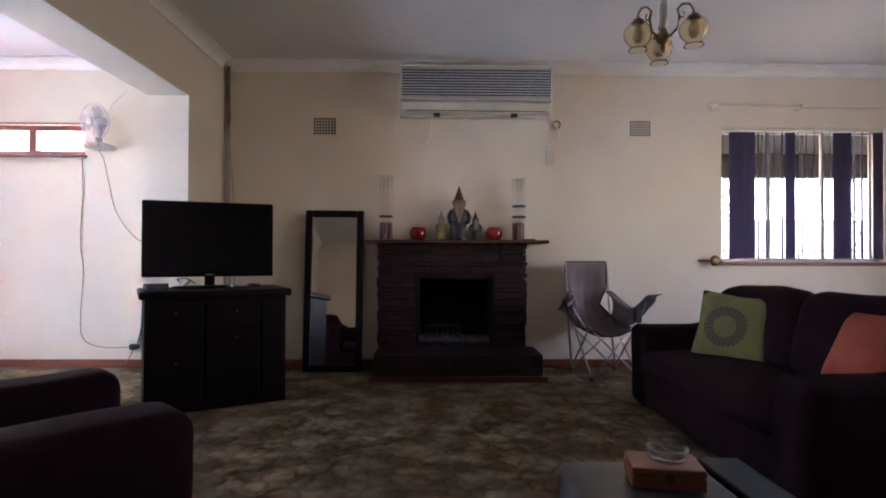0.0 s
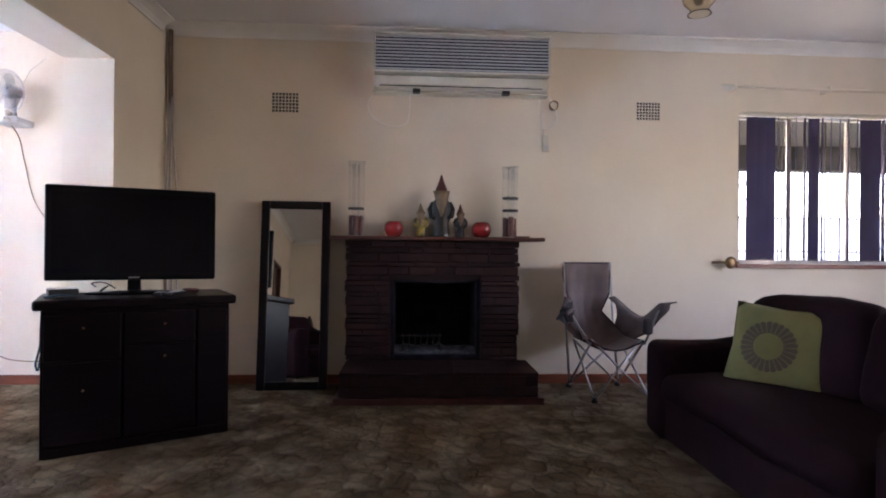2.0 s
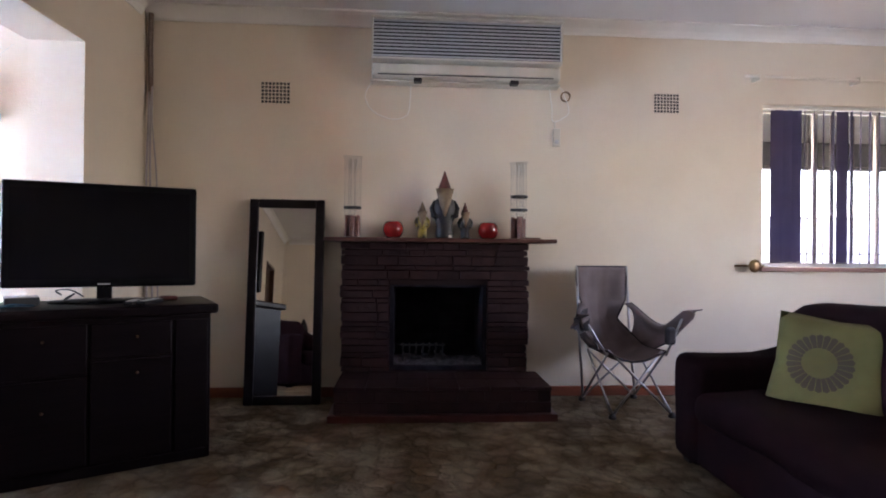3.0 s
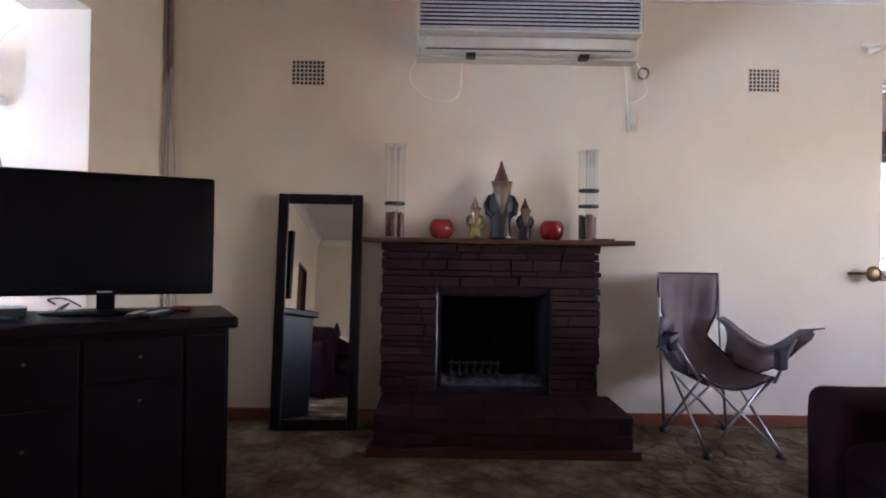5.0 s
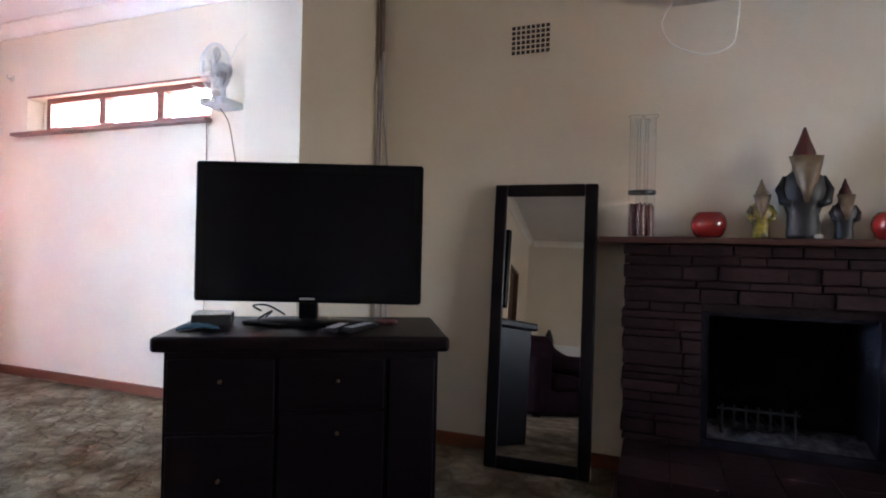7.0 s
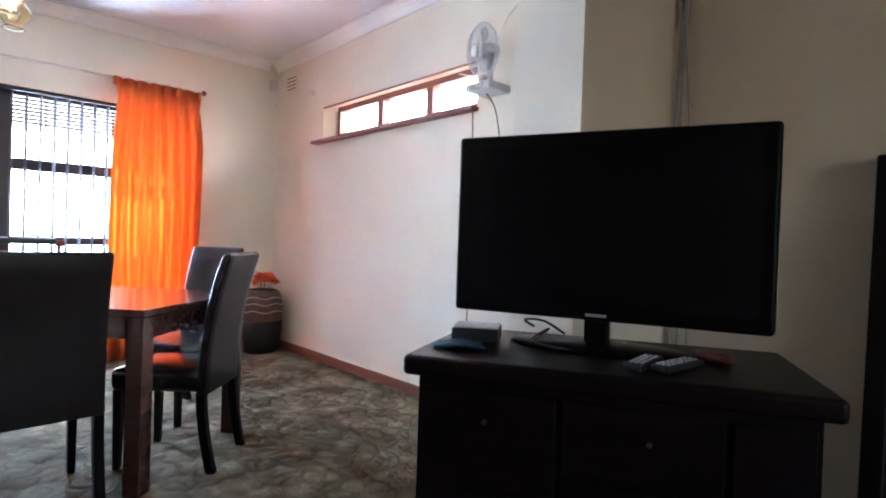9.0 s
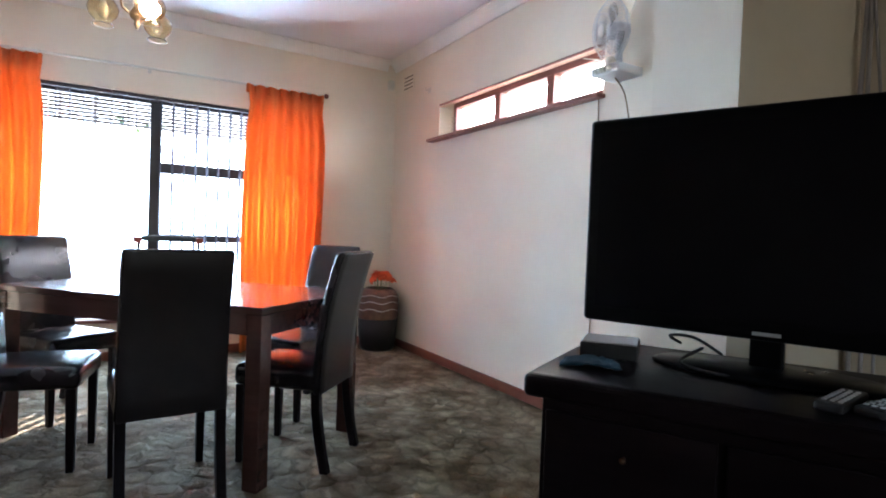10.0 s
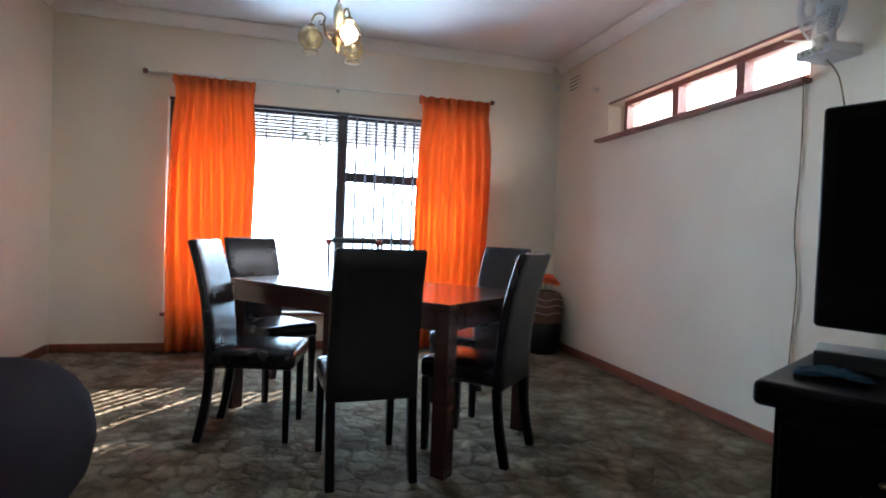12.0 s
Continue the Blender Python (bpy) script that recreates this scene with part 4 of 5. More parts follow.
for x0, x1, x2, rad in ((-1.580, -1.590, -1.585, 0.009), (-1.565, -1.562, -1.545, 0.008), (-1.555, -1.515, -1.505, 0.006)):
    cable("cable", [(x0, 5.07, 2.30), (x0, 5.065, 2.05), (x1, 5.06, 1.6), (x2, 5.065, 1.1), (x2, 5.075, 0.5)], rad, PALETUBE, "pale hose hanging out of the taped pipe", "hose")


# ---- leaning mirror ----
MT = math.atan2(0.15, 1.475)
mirror = thing("leaning_mirror", pose(-0.555, 4.885, 0.0) @ pose(0, 0, 0, 0, 0, 2.6) @ pose(0, 0, 0, -math.degrees(MT), 0, 0), "tall mirror in a black wooden frame leaning on the wall", "mirror")
MW, MH, FW = 0.27, 1.49, 0.065
bm = bmesh.new()
box(bm, (-MW, 0, 0), (-MW + FW, 0.035, MH), 0.008)
box(bm, (MW - FW, 0, 0), (MW, 0.035, MH), 0.008)
box(bm, (-MW + FW, 0, 0), (MW - FW, 0.035, FW), 0.008)
box(bm, (-MW + FW, 0, MH - FW), (MW - FW, 0.035, MH), 0.008)
part("frame", bm, BLACKFRAME, mirror)
block("mirror_glass", (-MW + FW - 0.004, 0.014, FW - 0.004), (MW - FW + 0.004, 0.018, MH - FW + 0.004), MIRROR, mirror)
block("backboard", (-MW + 0.02, 0.019, 0.02), (MW - 0.02, 0.034, MH - 0.02), DOORWOOD, mirror)

# ---- chest and television ----
CM = pose(-1.122, 3.715, 0, 0, 0, 29.0)
chest = thing("tv_chest", CM, "dark espresso wooden chest with thick rounded top under the television", "chest of drawers")
CW, CD, CH = 0.458, 0.50, 0.82
block("body", (-CW, 0.0, 0.0), (CW, CD, 0.765), DARKWOOD, chest, 0.004)
bm = bmesh.new()
box(bm, (-CW - 0.035, -0.035, 0.767), (CW + 0.035, CD + 0.02, CH), 0.014, segments=3)
part("top", bm, DARKWOOD, chest)
for x0, x1, z0, z1, kz in ((-0.445, -0.10, 0.50, 0.74, 0.67), (-0.445, -0.10, 0.06, 0.485, 0.34), (-0.085, 0.27, 0.57, 0.74, 0.67), (-0.085, 0.27, 0.06, 0.555, 0.49)):
    d = block("drawer", (x0, -0.012, z0), (x1, -0.0005, z1), DARKWOOD, chest, 0.004)
    bm = bmesh.new()
    cx = (x0 + x1) / 2 + (0.0 if x0 < -0.2 else 0.02)
    bmesh.ops.create_uvsphere(bm, u_segments=12, v_segments=8, radius=0.007, matrix=Matrix.Translation((cx, -0.026, kz)))
    tube(bm, [(cx, -0.010, kz), (cx, -0.026, kz)], 0.004, 8)
    part("knob", bm, BRASS, d, "small worn metal knob", smooth=True)
block("side_panel", (0.285, -0.010, 0.06), (0.445, -0.0005, 0.74), DARKWOOD, chest, 0.004)
block("plinth", (-CW + 0.015, -0.004, 0.0), (CW - 0.015, -0.0005, 0.05), DARKWOOD, chest)

tv = thing("television", pose(-1.285, 3.950, CH, 0, 0, 21.9), "black flat television on a low stand, switched off", "television")
bm = bmesh.new()
box(bm, (-0.446, 0.0, 0.082), (0.446, 0.045, 0.632), 0.012, segments=3)
box(bm, (-0.33, 0.045, 0.15), (0.33, 0.09, 0.55), 0.03)
for v in bm.verts:
    if v.co.z < 0.12:
        v.co.z -= 0.012 * (1 - (v.co.x / 0.44) ** 2)
part("case", bm, BLACKGLOSS, tv)
block("screen", (-0.411, -0.002, 0.125), (0.411, 0.004, 0.595), SCREEN, tv)
block("badge", (-0.029, -0.0035, 0.094), (0.029, 0.002, 0.102), GREYPLASTIC, tv)
bm = bmesh.new()
box(bm, (-0.035, 0.01, 0.012), (0.035, 0.05, 0.10), 0.006)
part("neck", bm, BLACKGLOSS, tv)
bm = bmesh.new()
lathe(bm, [(0, 0), (0.25, 0), (0.255, 0.006), (0.24, 0.013), (0.05, 0.02), (0, 0.02)], 36, (0, 0.02, 0.0), 0.48)
part("base", bm, BLACKGLOSS, tv, smooth=True)


def on_chest(x, y, turn=0.0):
    return CM @ pose(x, y, CH, 0, 0, turn)


dec = thing("decoder_box", on_chest(-0.33, 0.30, 8), "small pale-topped decoder box beside the television", "decoder")
block("case", (-0.12, -0.07, 0.003), (0.02, 0.06, 0.040), BLACKPLASTIC, dec, 0.004)
block("lid", (-0.118, -0.068, 0.0405), (0.018, 0.058, 0.044), GREYPLASTIC, dec, 0.002)
for sx in (-0.105, 0.005):
    for sy in (-0.05, 0.045):
        block("foot", (sx - 0.01, sy - 0.01, 0), (sx + 0.01, sy + 0.01, 0.003), BLACKPLASTIC, dec)


def folded_cloth(name, m, w, d, seed, mat, label):
    bm = bmesh.new()
    rows = [[Vector(((i / 14 - 0.5) * w * (1 - 0.2 * (j / 10)), (j / 10 - 0.5) * d, 0.004 + 0.012 * abs(noise.noise(Vector((i * 0.4, j * 0.5, seed)))) + 0.005 * math.sin(math.pi * i / 14))) for j in range(11)] for i in range(15)]
    sheet(bm, rows, 0.003)
    ob = mesh_object(name, bm, mat, True)
    ob.matrix_world = m
    return tagged(ob, label=label, category="cloth")


folded_cloth("cloth", on_chest(-0.39, 0.13, 18), 0.14, 0.10, 2.0, BLUECLOTH, "crumpled blue cloth lying on the chest beside the decoder")
cable("strap", [CM @ Vector(p) for p in ((-0.462, 0.13, 0.762), (-0.466, 0.14, 0.66), (-0.470, 0.15, 0.56), (-0.488, 0.16, 0.47), (-0.480, 0.19, 0.43), (-0.470, 0.21, 0.50), (-0.464, 0.21, 0.62), (-0.462, 0.2, 0.762))], 0.005, BLUECLOTH, "blue strap hanging down the side of the chest", "strap")


def remote(m, length, label):
    th = thing("remote_control", m, label, "remote control", "remote controls")
    block("body", (-0.024, -length / 2, 0), (0.024, length / 2, 0.018), BLACKPLASTIC, th, 0.006)
    bm = bmesh.new()
    for i in range(3):
        for j in range(7):
            box(bm, (-0.016 + i * 0.013, -length / 2 + 0.02 + j * (length - 0.04) / 7, 0.017), (-0.009 + i * 0.013, -length / 2 + 0.029 + j * (length - 0.04) / 7, 0.0205))
    part("buttons", bm, GREYPLASTIC, th)


remote(on_chest(0.10, 0.12, -20), 0.17, "black remote control with grey buttons lying on the chest")
remote(on_chest(0.18, 0.13, -32), 0.19, "long black remote control with grey buttons lying on the chest")
th = thing("glasses_case", on_chest(0.28, 0.26, 60), "dark red soft case lying on the chest behind the remotes", "case")
bm = bmesh.new()
lathe(bm, [(0, -0.05), (0.012, -0.047), (0.017, -0.03), (0.017, 0.03), (0.012, 0.047), (0, 0.05)], 14, squash=0.8)
bmesh.ops.rotate(bm, verts=bm.verts, cent=(0, 0, 0), matrix=Matrix.Rotation(radians(90), 3, "X"))
bmesh.ops.translate(bm, verts=bm.verts, vec=(0, 0, 0.0138))
part("body", bm, FIGRED, th, smooth=True)
th = thing("plastic_wrapper", on_chest(0.03, 0.32, 10), "crinkled clear plastic wrapper behind the television stand", "wrapper")
bm = bmesh.new()
rows = [[((i / 12 - 0.5) * 0.14, (j / 6 - 0.5) * 0.06, 0.004 + 0.03 * abs(noise.noise(Vector((i * 0.7, j * 0.8, 4))))) for j in range(7)] for i in range(13)]
sheet(bm, rows)
part("film", bm, CLEAR, th)
cable("cable", [CM @ Vector(p) for p in ((-0.20, 0.36, CH + 0.012), (-0.16, 0.28, CH + 0.05), (-0.20, 0.22, CH + 0.02), (-0.10, 0.20, CH + 0.008), (0.02, 0.22, CH + 0.01), (-0.02, 0.34, CH + 0.02))], 0.004, BLACKPLASTIC, "black cable trailing over the chest top")
cable("cable", [CM @ Vector(p) for p in ((-0.22, 0.38, CH + 0.04), (-0.24, 0.33, CH + 0.065), (-0.18, 0.30, CH + 0.07), (-0.12, 0.34, CH + 0.03))], 0.004, BLACKPLASTIC, "black plug lead behind the decoder")

# ---- wall fan, its leads and the socket ----
fan = thing("wall_fan", pose(-2.74, 5.11, 2.055), "pale grey wall fan with round wire cage beside the high window", "fan")
block("base", (-0.10, -0.20, -0.02), (0.10, 0.0, 0.03), GREYPLASTIC, fan, 0.012)
bm = bmesh.new()
tube(bm, [(0, -0.08, 0.03), (0, -0.09, 0.10), (0, -0.08, 0.20)], 0.02, 10)
part("neck", bm, GREYPLASTIC, fan, smooth=True)
bm = bmesh.new()
for k in range(4):
    bmesh.ops.create_uvsphere(bm, u_segments=10, v_segments=6, radius=0.016, matrix=Matrix.Translation((-0.05 + 0.03 * k, -0.205, 0.004)))
bmesh.ops.create_uvsphere(bm, u_segments=14, v_segments=8, radius=0.03, matrix=Matrix.Translation((-0.0, -0.15, 0.055)))
part("knobs", bm, WHITEPLASTIC, fan, smooth=True)
TILT = Matrix.Translation((0, -0.10, 0.235)) @ Matrix.Rotation(radians(-17), 4, "Z") @ Matrix.Rotation(radians(8), 4, "X")
bm = bmesh.new()
lathe(bm, [(0, -0.06), (0.045, -0.05), (0.05, 0.0), (0.045, 0.05), (0, 0.055)], 20)
bmesh.ops.transform(bm, verts=bm.verts, matrix=TILT @ Matrix.Rotation(radians(90), 4, "X"))
part("motor", bm, GREYPLASTIC, fan, smooth=True)
bm = bmesh.new()
for rad, dy in ((0.165, -0.05), (0.165, -0.045), (0.13, -0.085), (0.09, -0.098), (0.13, -0.01), (0.09, 0.0)):
    tube(bm, [TILT @ Vector((rad * math.cos(a * math.pi / 18), dy, rad * math.sin(a * math.pi / 18))) for a in range(36)], 0.0022, 4, closed=True)
for k in range(48):
    a = k * math.pi / 24
    prof = ((0.035, -0.1), (0.09, -0.098), (0.13, -0.085), (0.16, -0.058), (0.165, -0.048), (0.155, -0.03), (0.13, -0.01), (0.05, 0.005))
    tube(bm, [TILT @ Vector((q * math.cos(a), d, q * math.sin(a))) for q, d in prof], 0.0012, 3, caps=False)
part("cage", bm, GREYPLASTIC, fan)
SMOKY = glass_material("smoky_blade", (0.75, 0.75, 0.78), 0.2, 1.2)
for k in range(3):
    bm = bmesh.new()
    a0 = k * 2 * math.pi / 3 + 0.4
    rows = []
    for i in range(7):
        a = a0 + i / 6 * 1.35
        rows.append([TILT @ Vector((q * math.cos(a), -0.055 + 0.03 * (i / 6 - 0.5), q * math.sin(a))) for q in (0.03, 0.08, 0.12, 0.145 - 0.02 * abs(i / 3 - 1))])
    sheet(bm, rows, 0.002)
    part("blade", bm, SMOKY, fan)
bm = bmesh.new()
lathe(bm, [(0, -0.008), (0.032, -0.006), (0.036, 0.0), (0.03, 0.006), (0, 0.008)], 18)
bmesh.ops.transform(bm, verts=bm.verts, matrix=TILT @ Matrix.Translation((0, -0.103, 0)) @ Matrix.Rotation(radians(90), 4, "X"))
part("badge", bm, WHITEPLASTIC, fan, smooth=True)
bm = bmesh.new()
tube(bm, [(0.06, -0.09, 0.29), (0.11, -0.07, 0.42), (0.20, -0.03, 0.53)], 0.003, 5)
part("pull_cord", bm, WHITEPLASTIC, fan)
bm = bmesh.new()
tube(bm, [(-0.02, -0.13, 0.07), (-0.14, -0.11, 0.11), (-0.28, -0.08, 0.16)], 0.004, 5)
part("side_rod", bm, WHITEPLASTIC, fan)
cable("cable", [(-2.74, 5.0, 2.03), (-2.73, 5.07, 1.95), (-2.70, 5.095, 1.75), (-2.62, 5.095, 1.45), (-2.44, 5.09, 1.22), (-2.2, 5.09, 1.1)], 0.004, BRASS, "brown lead sagging from the fan behind the television")
cable("cable", [(-2.95, 5.098, 1.97), (-2.945, 5.1, 1.6), (-2.96, 5.1, 1.2), (-2.93, 5.1, 0.9), (-2.95, 5.1, 0.5), (-2.93, 5.09, 0.3), (-2.83, 5.08, 0.215), (-2.65, 5.07, 0.19), (-2.48, 5.07, 0.195)], 0.004, BRASS, "brown lead running down the wall to the socket")
sock = thing("wall_socket", pose(0, 0, 0), "cream wall socket with black plug above the skirting", "socket")
block("plate", (-2.50, NORTH - 0.012, 0.14), (-2.36, NORTH, 0.26), WHITEPLASTIC, sock, 0.004)
block("plug", (-2.475, NORTH - 0.06, 0.17), (-2.40, NORTH - 0.012, 0.225), BLACKPLASTIC, sock, 0.012)
cable("cable", [(-2.44, 5.06, 0.17), (-2.47, 5.06, 0.10), (-2.52, 5.07, 0.03)], 0.004, BRASS, "short brown lead drooping from the plug")


# ---- folding camp chair ----
def camp_chair():
    th = thing("camp_chair", pose(0, 0, 0), "folding camp chair of taupe cloth on thin steel legs", "camping chair")
    BL, BR, FL, FR = Vector((1.65, 4.97, 0)), Vector((2.07, 5.02, 0)), Vector((1.71, 4.51, 0)), Vector((2.13, 4.53, 0))
    seat_bl, seat_br = Vector((1.66, 4.88, 0.40)), Vector((2.05, 4.95, 0.40))
    seat_fl, seat_fr = Vector((1.68, 4.55, 0.45)), Vector((2.08, 4.52, 0.45))
    tops = ((Vector((1.565, 4.86, 1.01)), Vector((1.65, 4.95, 0.03))), (Vector((1.96, 4.92, 1.01)), Vector((2.07, 5.0, 0.03))))
    bm = bmesh.new()
    for a, b in tops:
        tube(bm, [b, b.lerp(a, 0.5) + Vector((0, 0.02, 0)), a], 0.009, 8)
    part("back_post", bm, METAL, th, smooth=True)
    def cross(name, a, b):
        bm = bmesh.new()
        tube(bm, [a + Vector((0, 0, 0.02)), b], 0.008, 8)
        part(name, bm, METAL, th, smooth=True)
    cross("leg", BL, seat_fl + Vector((0.02, 0, 0))), cross("leg", FL, seat_bl)
    cross("leg", BR, seat_fr), cross("leg", FR, seat_br)
    cross("leg", FL, seat_fr + Vector((-0.02, 0.02, 0))), cross("leg", FR, seat_fl + Vector((0.02, 0.02, 0)))
    cross("leg", BL, seat_br), cross("leg", BR, seat_bl)
    arm_l, arm_r = Vector((1.53, 4.60, 0.68)), Vector((2.17, 4.44, 0.73))
    cross("arm_post", seat_fl + Vector((0.0, 0, -0.05)), arm_l), cross("arm_post", seat_fr + Vector((0, 0, -0.05)), arm_r)
    for p in (BL, BR, FL, FR):
        bm = bmesh.new()
        lathe(bm, [(0, 0), (0.024, 0), (0.026, 0.012), (0.014, 0.035), (0, 0.036)], 14, p)
        part("foot", bm, BLACKPLASTIC, th, smooth=True)
    # back and seat in one sling
    rows = []
    tl, tr = tops[0][0], tops[1][0]
    spine = [(0.0, tl, tr, 0.02), (0.12, tl + Vector((-0.002, 0.0, -0.1)), tr + Vector((0.002, 0.0, -0.1)), 0.045), (0.3, Vector((1.60, 4.89, 0.78)), Vector((1.965, 4.94, 0.76)), 0.07),
             (0.45, Vector((1.66, 4.90, 0.62)), Vector((1.90, 4.94, 0.62)), 0.06), (0.6, Vector((1.62, 4.87, 0.50)), Vector((2.02, 4.93, 0.50)), 0.05),
             (0.72, Vector((1.63, 4.78, 0.44)), Vector((2.06, 4.84, 0.44)), 0.08), (0.86, Vector((1.64, 4.62, 0.44)), Vector((2.07, 4.68, 0.44)), 0.09), (1.0, seat_fl, seat_fr, 0.08)]
    for k in range(22):
        u = k / 21
        for (u0, a0, b0, s0), (u1, a1, b1, s1) in zip(spine, spine[1:]):
            if u0 <= u <= u1 + 1e-6:
                f = (u - u0) / (u1 - u0)
                f = f * f * (3 - 2 * f)
                a, b, s = a0.lerp(a1, f), b0.lerp(b1, f), s0 + (s1 - s0) * f
                break
        down = Vector((0, 1, 0)) if u < 0.5 else Vector((0, 0.3, -1))
        rows.append([a.lerp(b, i / 12) + down * s * math.sin(math.pi * i / 12) + Vector((0, 0.006 * math.sin(i * 2.2 + u * 5), 0)) for i in range(13)])
    bm = bmesh.new()
    sheet(bm, rows, 0.003)
    part("sling_cloth", bm, CAMPCLOTH, th, smooth=True)
    bm = bmesh.new()
    tube(bm, [rw[0] for rw in rows], 0.006, 6), tube(bm, [rw[-1] for rw in rows], 0.006, 6), tube(bm, rows[0], 0.006, 6), tube(bm, rows[-1], 0.007, 6)
    part("edge_binding", bm, CAMPTRIM, th, smooth=True)
    # arms
    for side, (post, back) in enumerate(((arm_l, Vector((1.60, 4.87, 0.74))), (arm_r, Vector((1.985, 4.92, 0.74))))):
        out = Vector((-1, 0, 0)) if side == 0 else Vector((1, 0, 0))
        tip = post + Vector((0.0, -0.09, 0.02)) + out * 0.02
        rws = []
        seat_row = [rw[0 if side == 0 else -1] for rw in rows]
        for k in range(13):
            u = k / 12
            top = back.lerp(tip, u) + Vector((0, 0, -0.14 * math.sin(math.pi * min(u * 1.05, 1)) ** 1.2)) + out * 0.02 * math.sin(math.pi * u)
            edge = seat_row[min(21, int(round(12 + 9 * u)))]
            if u > 0.7:
                edge = edge.lerp(post + Vector((0, 0, -0.09)), (u - 0.7) / 0.3 * 0.9)
            line = [top - out * 0.035 + Vector((0, 0, -0.006)), top + out * (0.015 + 0.03 * u)]
            wall = [top.lerp(edge, q) + out * 0.03 * math.sin(math.pi * q) for q in (1.0, 0.75, 0.5, 0.25)]
            rws.append(wall + line)
        bm = bmesh.new()
        sheet(bm, rws, 0.003)
        part("armrest", bm, CAMPCLOTH, th, smooth=True)
        bm = bmesh.new()
        tube(bm, [rw[0] for rw in rws], 0.005, 6), tube(bm, [rw[-1] for rw in rws], 0.005, 6)
        part("arm_binding", bm, CAMPTRIM, th, smooth=True)
        if side == 0:
            bm = bmesh.new()
            lathe(bm, [(0.0, -0.10), (0.05, -0.10), (0.055, -0.02), (0.052, -0.018), (0.047, -0.09), (0, -0.092)], 16, post + Vector((0.0, 0.02, -0.0)))
            part("cup_holder", bm, CAMPTRIM, th, smooth=True)
            bm = bmesh.new()
            sheet(bm, [[(1.60, 4.72, 0.72), (1.58, 4.66, 0.66), (1.56, 4.62, 0.57)], [(1.54, 4.62, 0.72), (1.50, 4.59, 0.66), (1.50, 4.57, 0.56)], [(1.50, 4.57, 0.69), (1.45, 4.55, 0.64), (1.46, 4.55, 0.60)], [(1.49, 4.53, 0.64), (1.42, 4.53, 0.605), (1.43, 4.53, 0.598)]], 0.004)
            part("pocket_flap", bm, CAMPTRIM, th)
        else:
            bm = bmesh.new()
            box(bm, (2.05, 4.45, 0.50), (2.12, 4.50, 0.62), 0.02)
            part("side_pocket", bm, CAMPTRIM, th)


camp_chair()


# ---- sofa, armchairs, cushions ----
def densify(bm, length=0.09):
    for _ in range(3):
        long = [e for e in bm.edges if e.calc_length() > length]
        if not long:
            break
        bmesh.ops.subdivide_edges(bm, edges=long, cuts=1, use_grid_fill=True)


def soft_part(name, lo, hi, r, mat, parent, swell=0.0, lump=0.008, shape=None):
    bm = bmesh.new()
    box(bm, lo, hi, r, None, 4)
    densify(bm)
    c, h = (Vector(lo) + Vector(hi)) / 2, (Vector(hi) - Vector(lo)) / 2
    for v in bm.verts:
        d = v.co - c
        if swell and d.z > 0:
            v.co.z += swell * (1 - min(1, abs(d.x / h.x)) ** 2) * (1 - min(1, abs(d.y / h.y)) ** 2)
        if shape:
            v.co = shape(v.co)
        v.co += Vector((noise.noise(v.co * 4), noise.noise(v.co * 4 + Vector((9, 0, 0))), noise.noise(v.co * 4 + Vector((0, 9, 0))))) * lump
    return part(name, bm, mat, parent, smooth=True)


def settee(name, m, width, depth, label, category, seats, arm=0.24, back_h=0.88, arm_h=0.58, round_=0.06, ball=False):
    """Facing -y in its own frame, front at y = 0, centred in x."""
    th = thing(name, m, label, category)
    w = width / 2
    inset = 0.08 if ball else 0.02
    soft_part("base", (-w + inset, 0.03, 0.03), (w - inset, depth - inset, 0.30), 0.03, SOFA, th)
    for sx in (-1, 1):
        x0, x1 = (-w, -w + arm) if sx < 0 else (w - arm, w)

        def rise(p):
            k = max(0.0, (p.y - depth * 0.45) / (depth * 0.55))
            if p.z > 0.3:
                p = Vector((p.x, p.y, p.z + 0.20 * k ** 1.6))
            return p
        soft_part("arm", (x0, 0.0, 0.02), (x1, depth - (0.25 if ball else 0.06), arm_h), round_, SOFA, th, shape=rise)
    inner = 2 * w - 2 * arm
    soft_part("seat_cushion", (-w + arm + 0.004, -0.02, 0.27), (w - arm - 0.004, depth - 0.25, 0.43), 0.07, SOFA, th, swell=0.03, lump=0.014)

    over = 0.03 if seats > 1 else arm * 0.75

    def lean(p):
        e = min(1.0, abs(p.x) / w)
        return Vector((p.x, p.y + 0.10 * (p.z - 0.4) / 0.5, p.z - 0.10 * e ** 7 * max(0.0, min(1.0, (p.z - 0.55) / 0.2))))
    for k in range(seats):
        span = 2 * (w - over) / seats
        soft_part("back_cushion", (-w + over + k * span + 0.002, depth - 0.42, 0.40), (-w + over + (k + 1) * span - 0.002, depth - 0.20, back_h), 0.10, SOFA, th, shape=lean, lump=0.014)

    def cap(p):
        return Vector((p.x, p.y, p.z - 0.10 * min(1.0, abs(p.x) / w) ** 6 * (1 if p.z > 0.6 else 0)))
    if ball:
        soft_part("back", (-w, depth - 0.44, 0.27), (w, depth, back_h + 0.02), 0.205, SOFA, th)
    else:
        soft_part("back", (-w + 0.03, depth - 0.24, 0.03), (w - 0.03, depth, back_h - 0.05), 0.09, SOFA, th, shape=cap)
    for sx in (-w + 0.08, w - 0.08):
        for sy in (0.08, depth - 0.08):
            block("foot", (sx - 0.03, sy - 0.03, 0), (sx + 0.03, sy + 0.03, 0.05), BLACKFRAME, th)
    return th


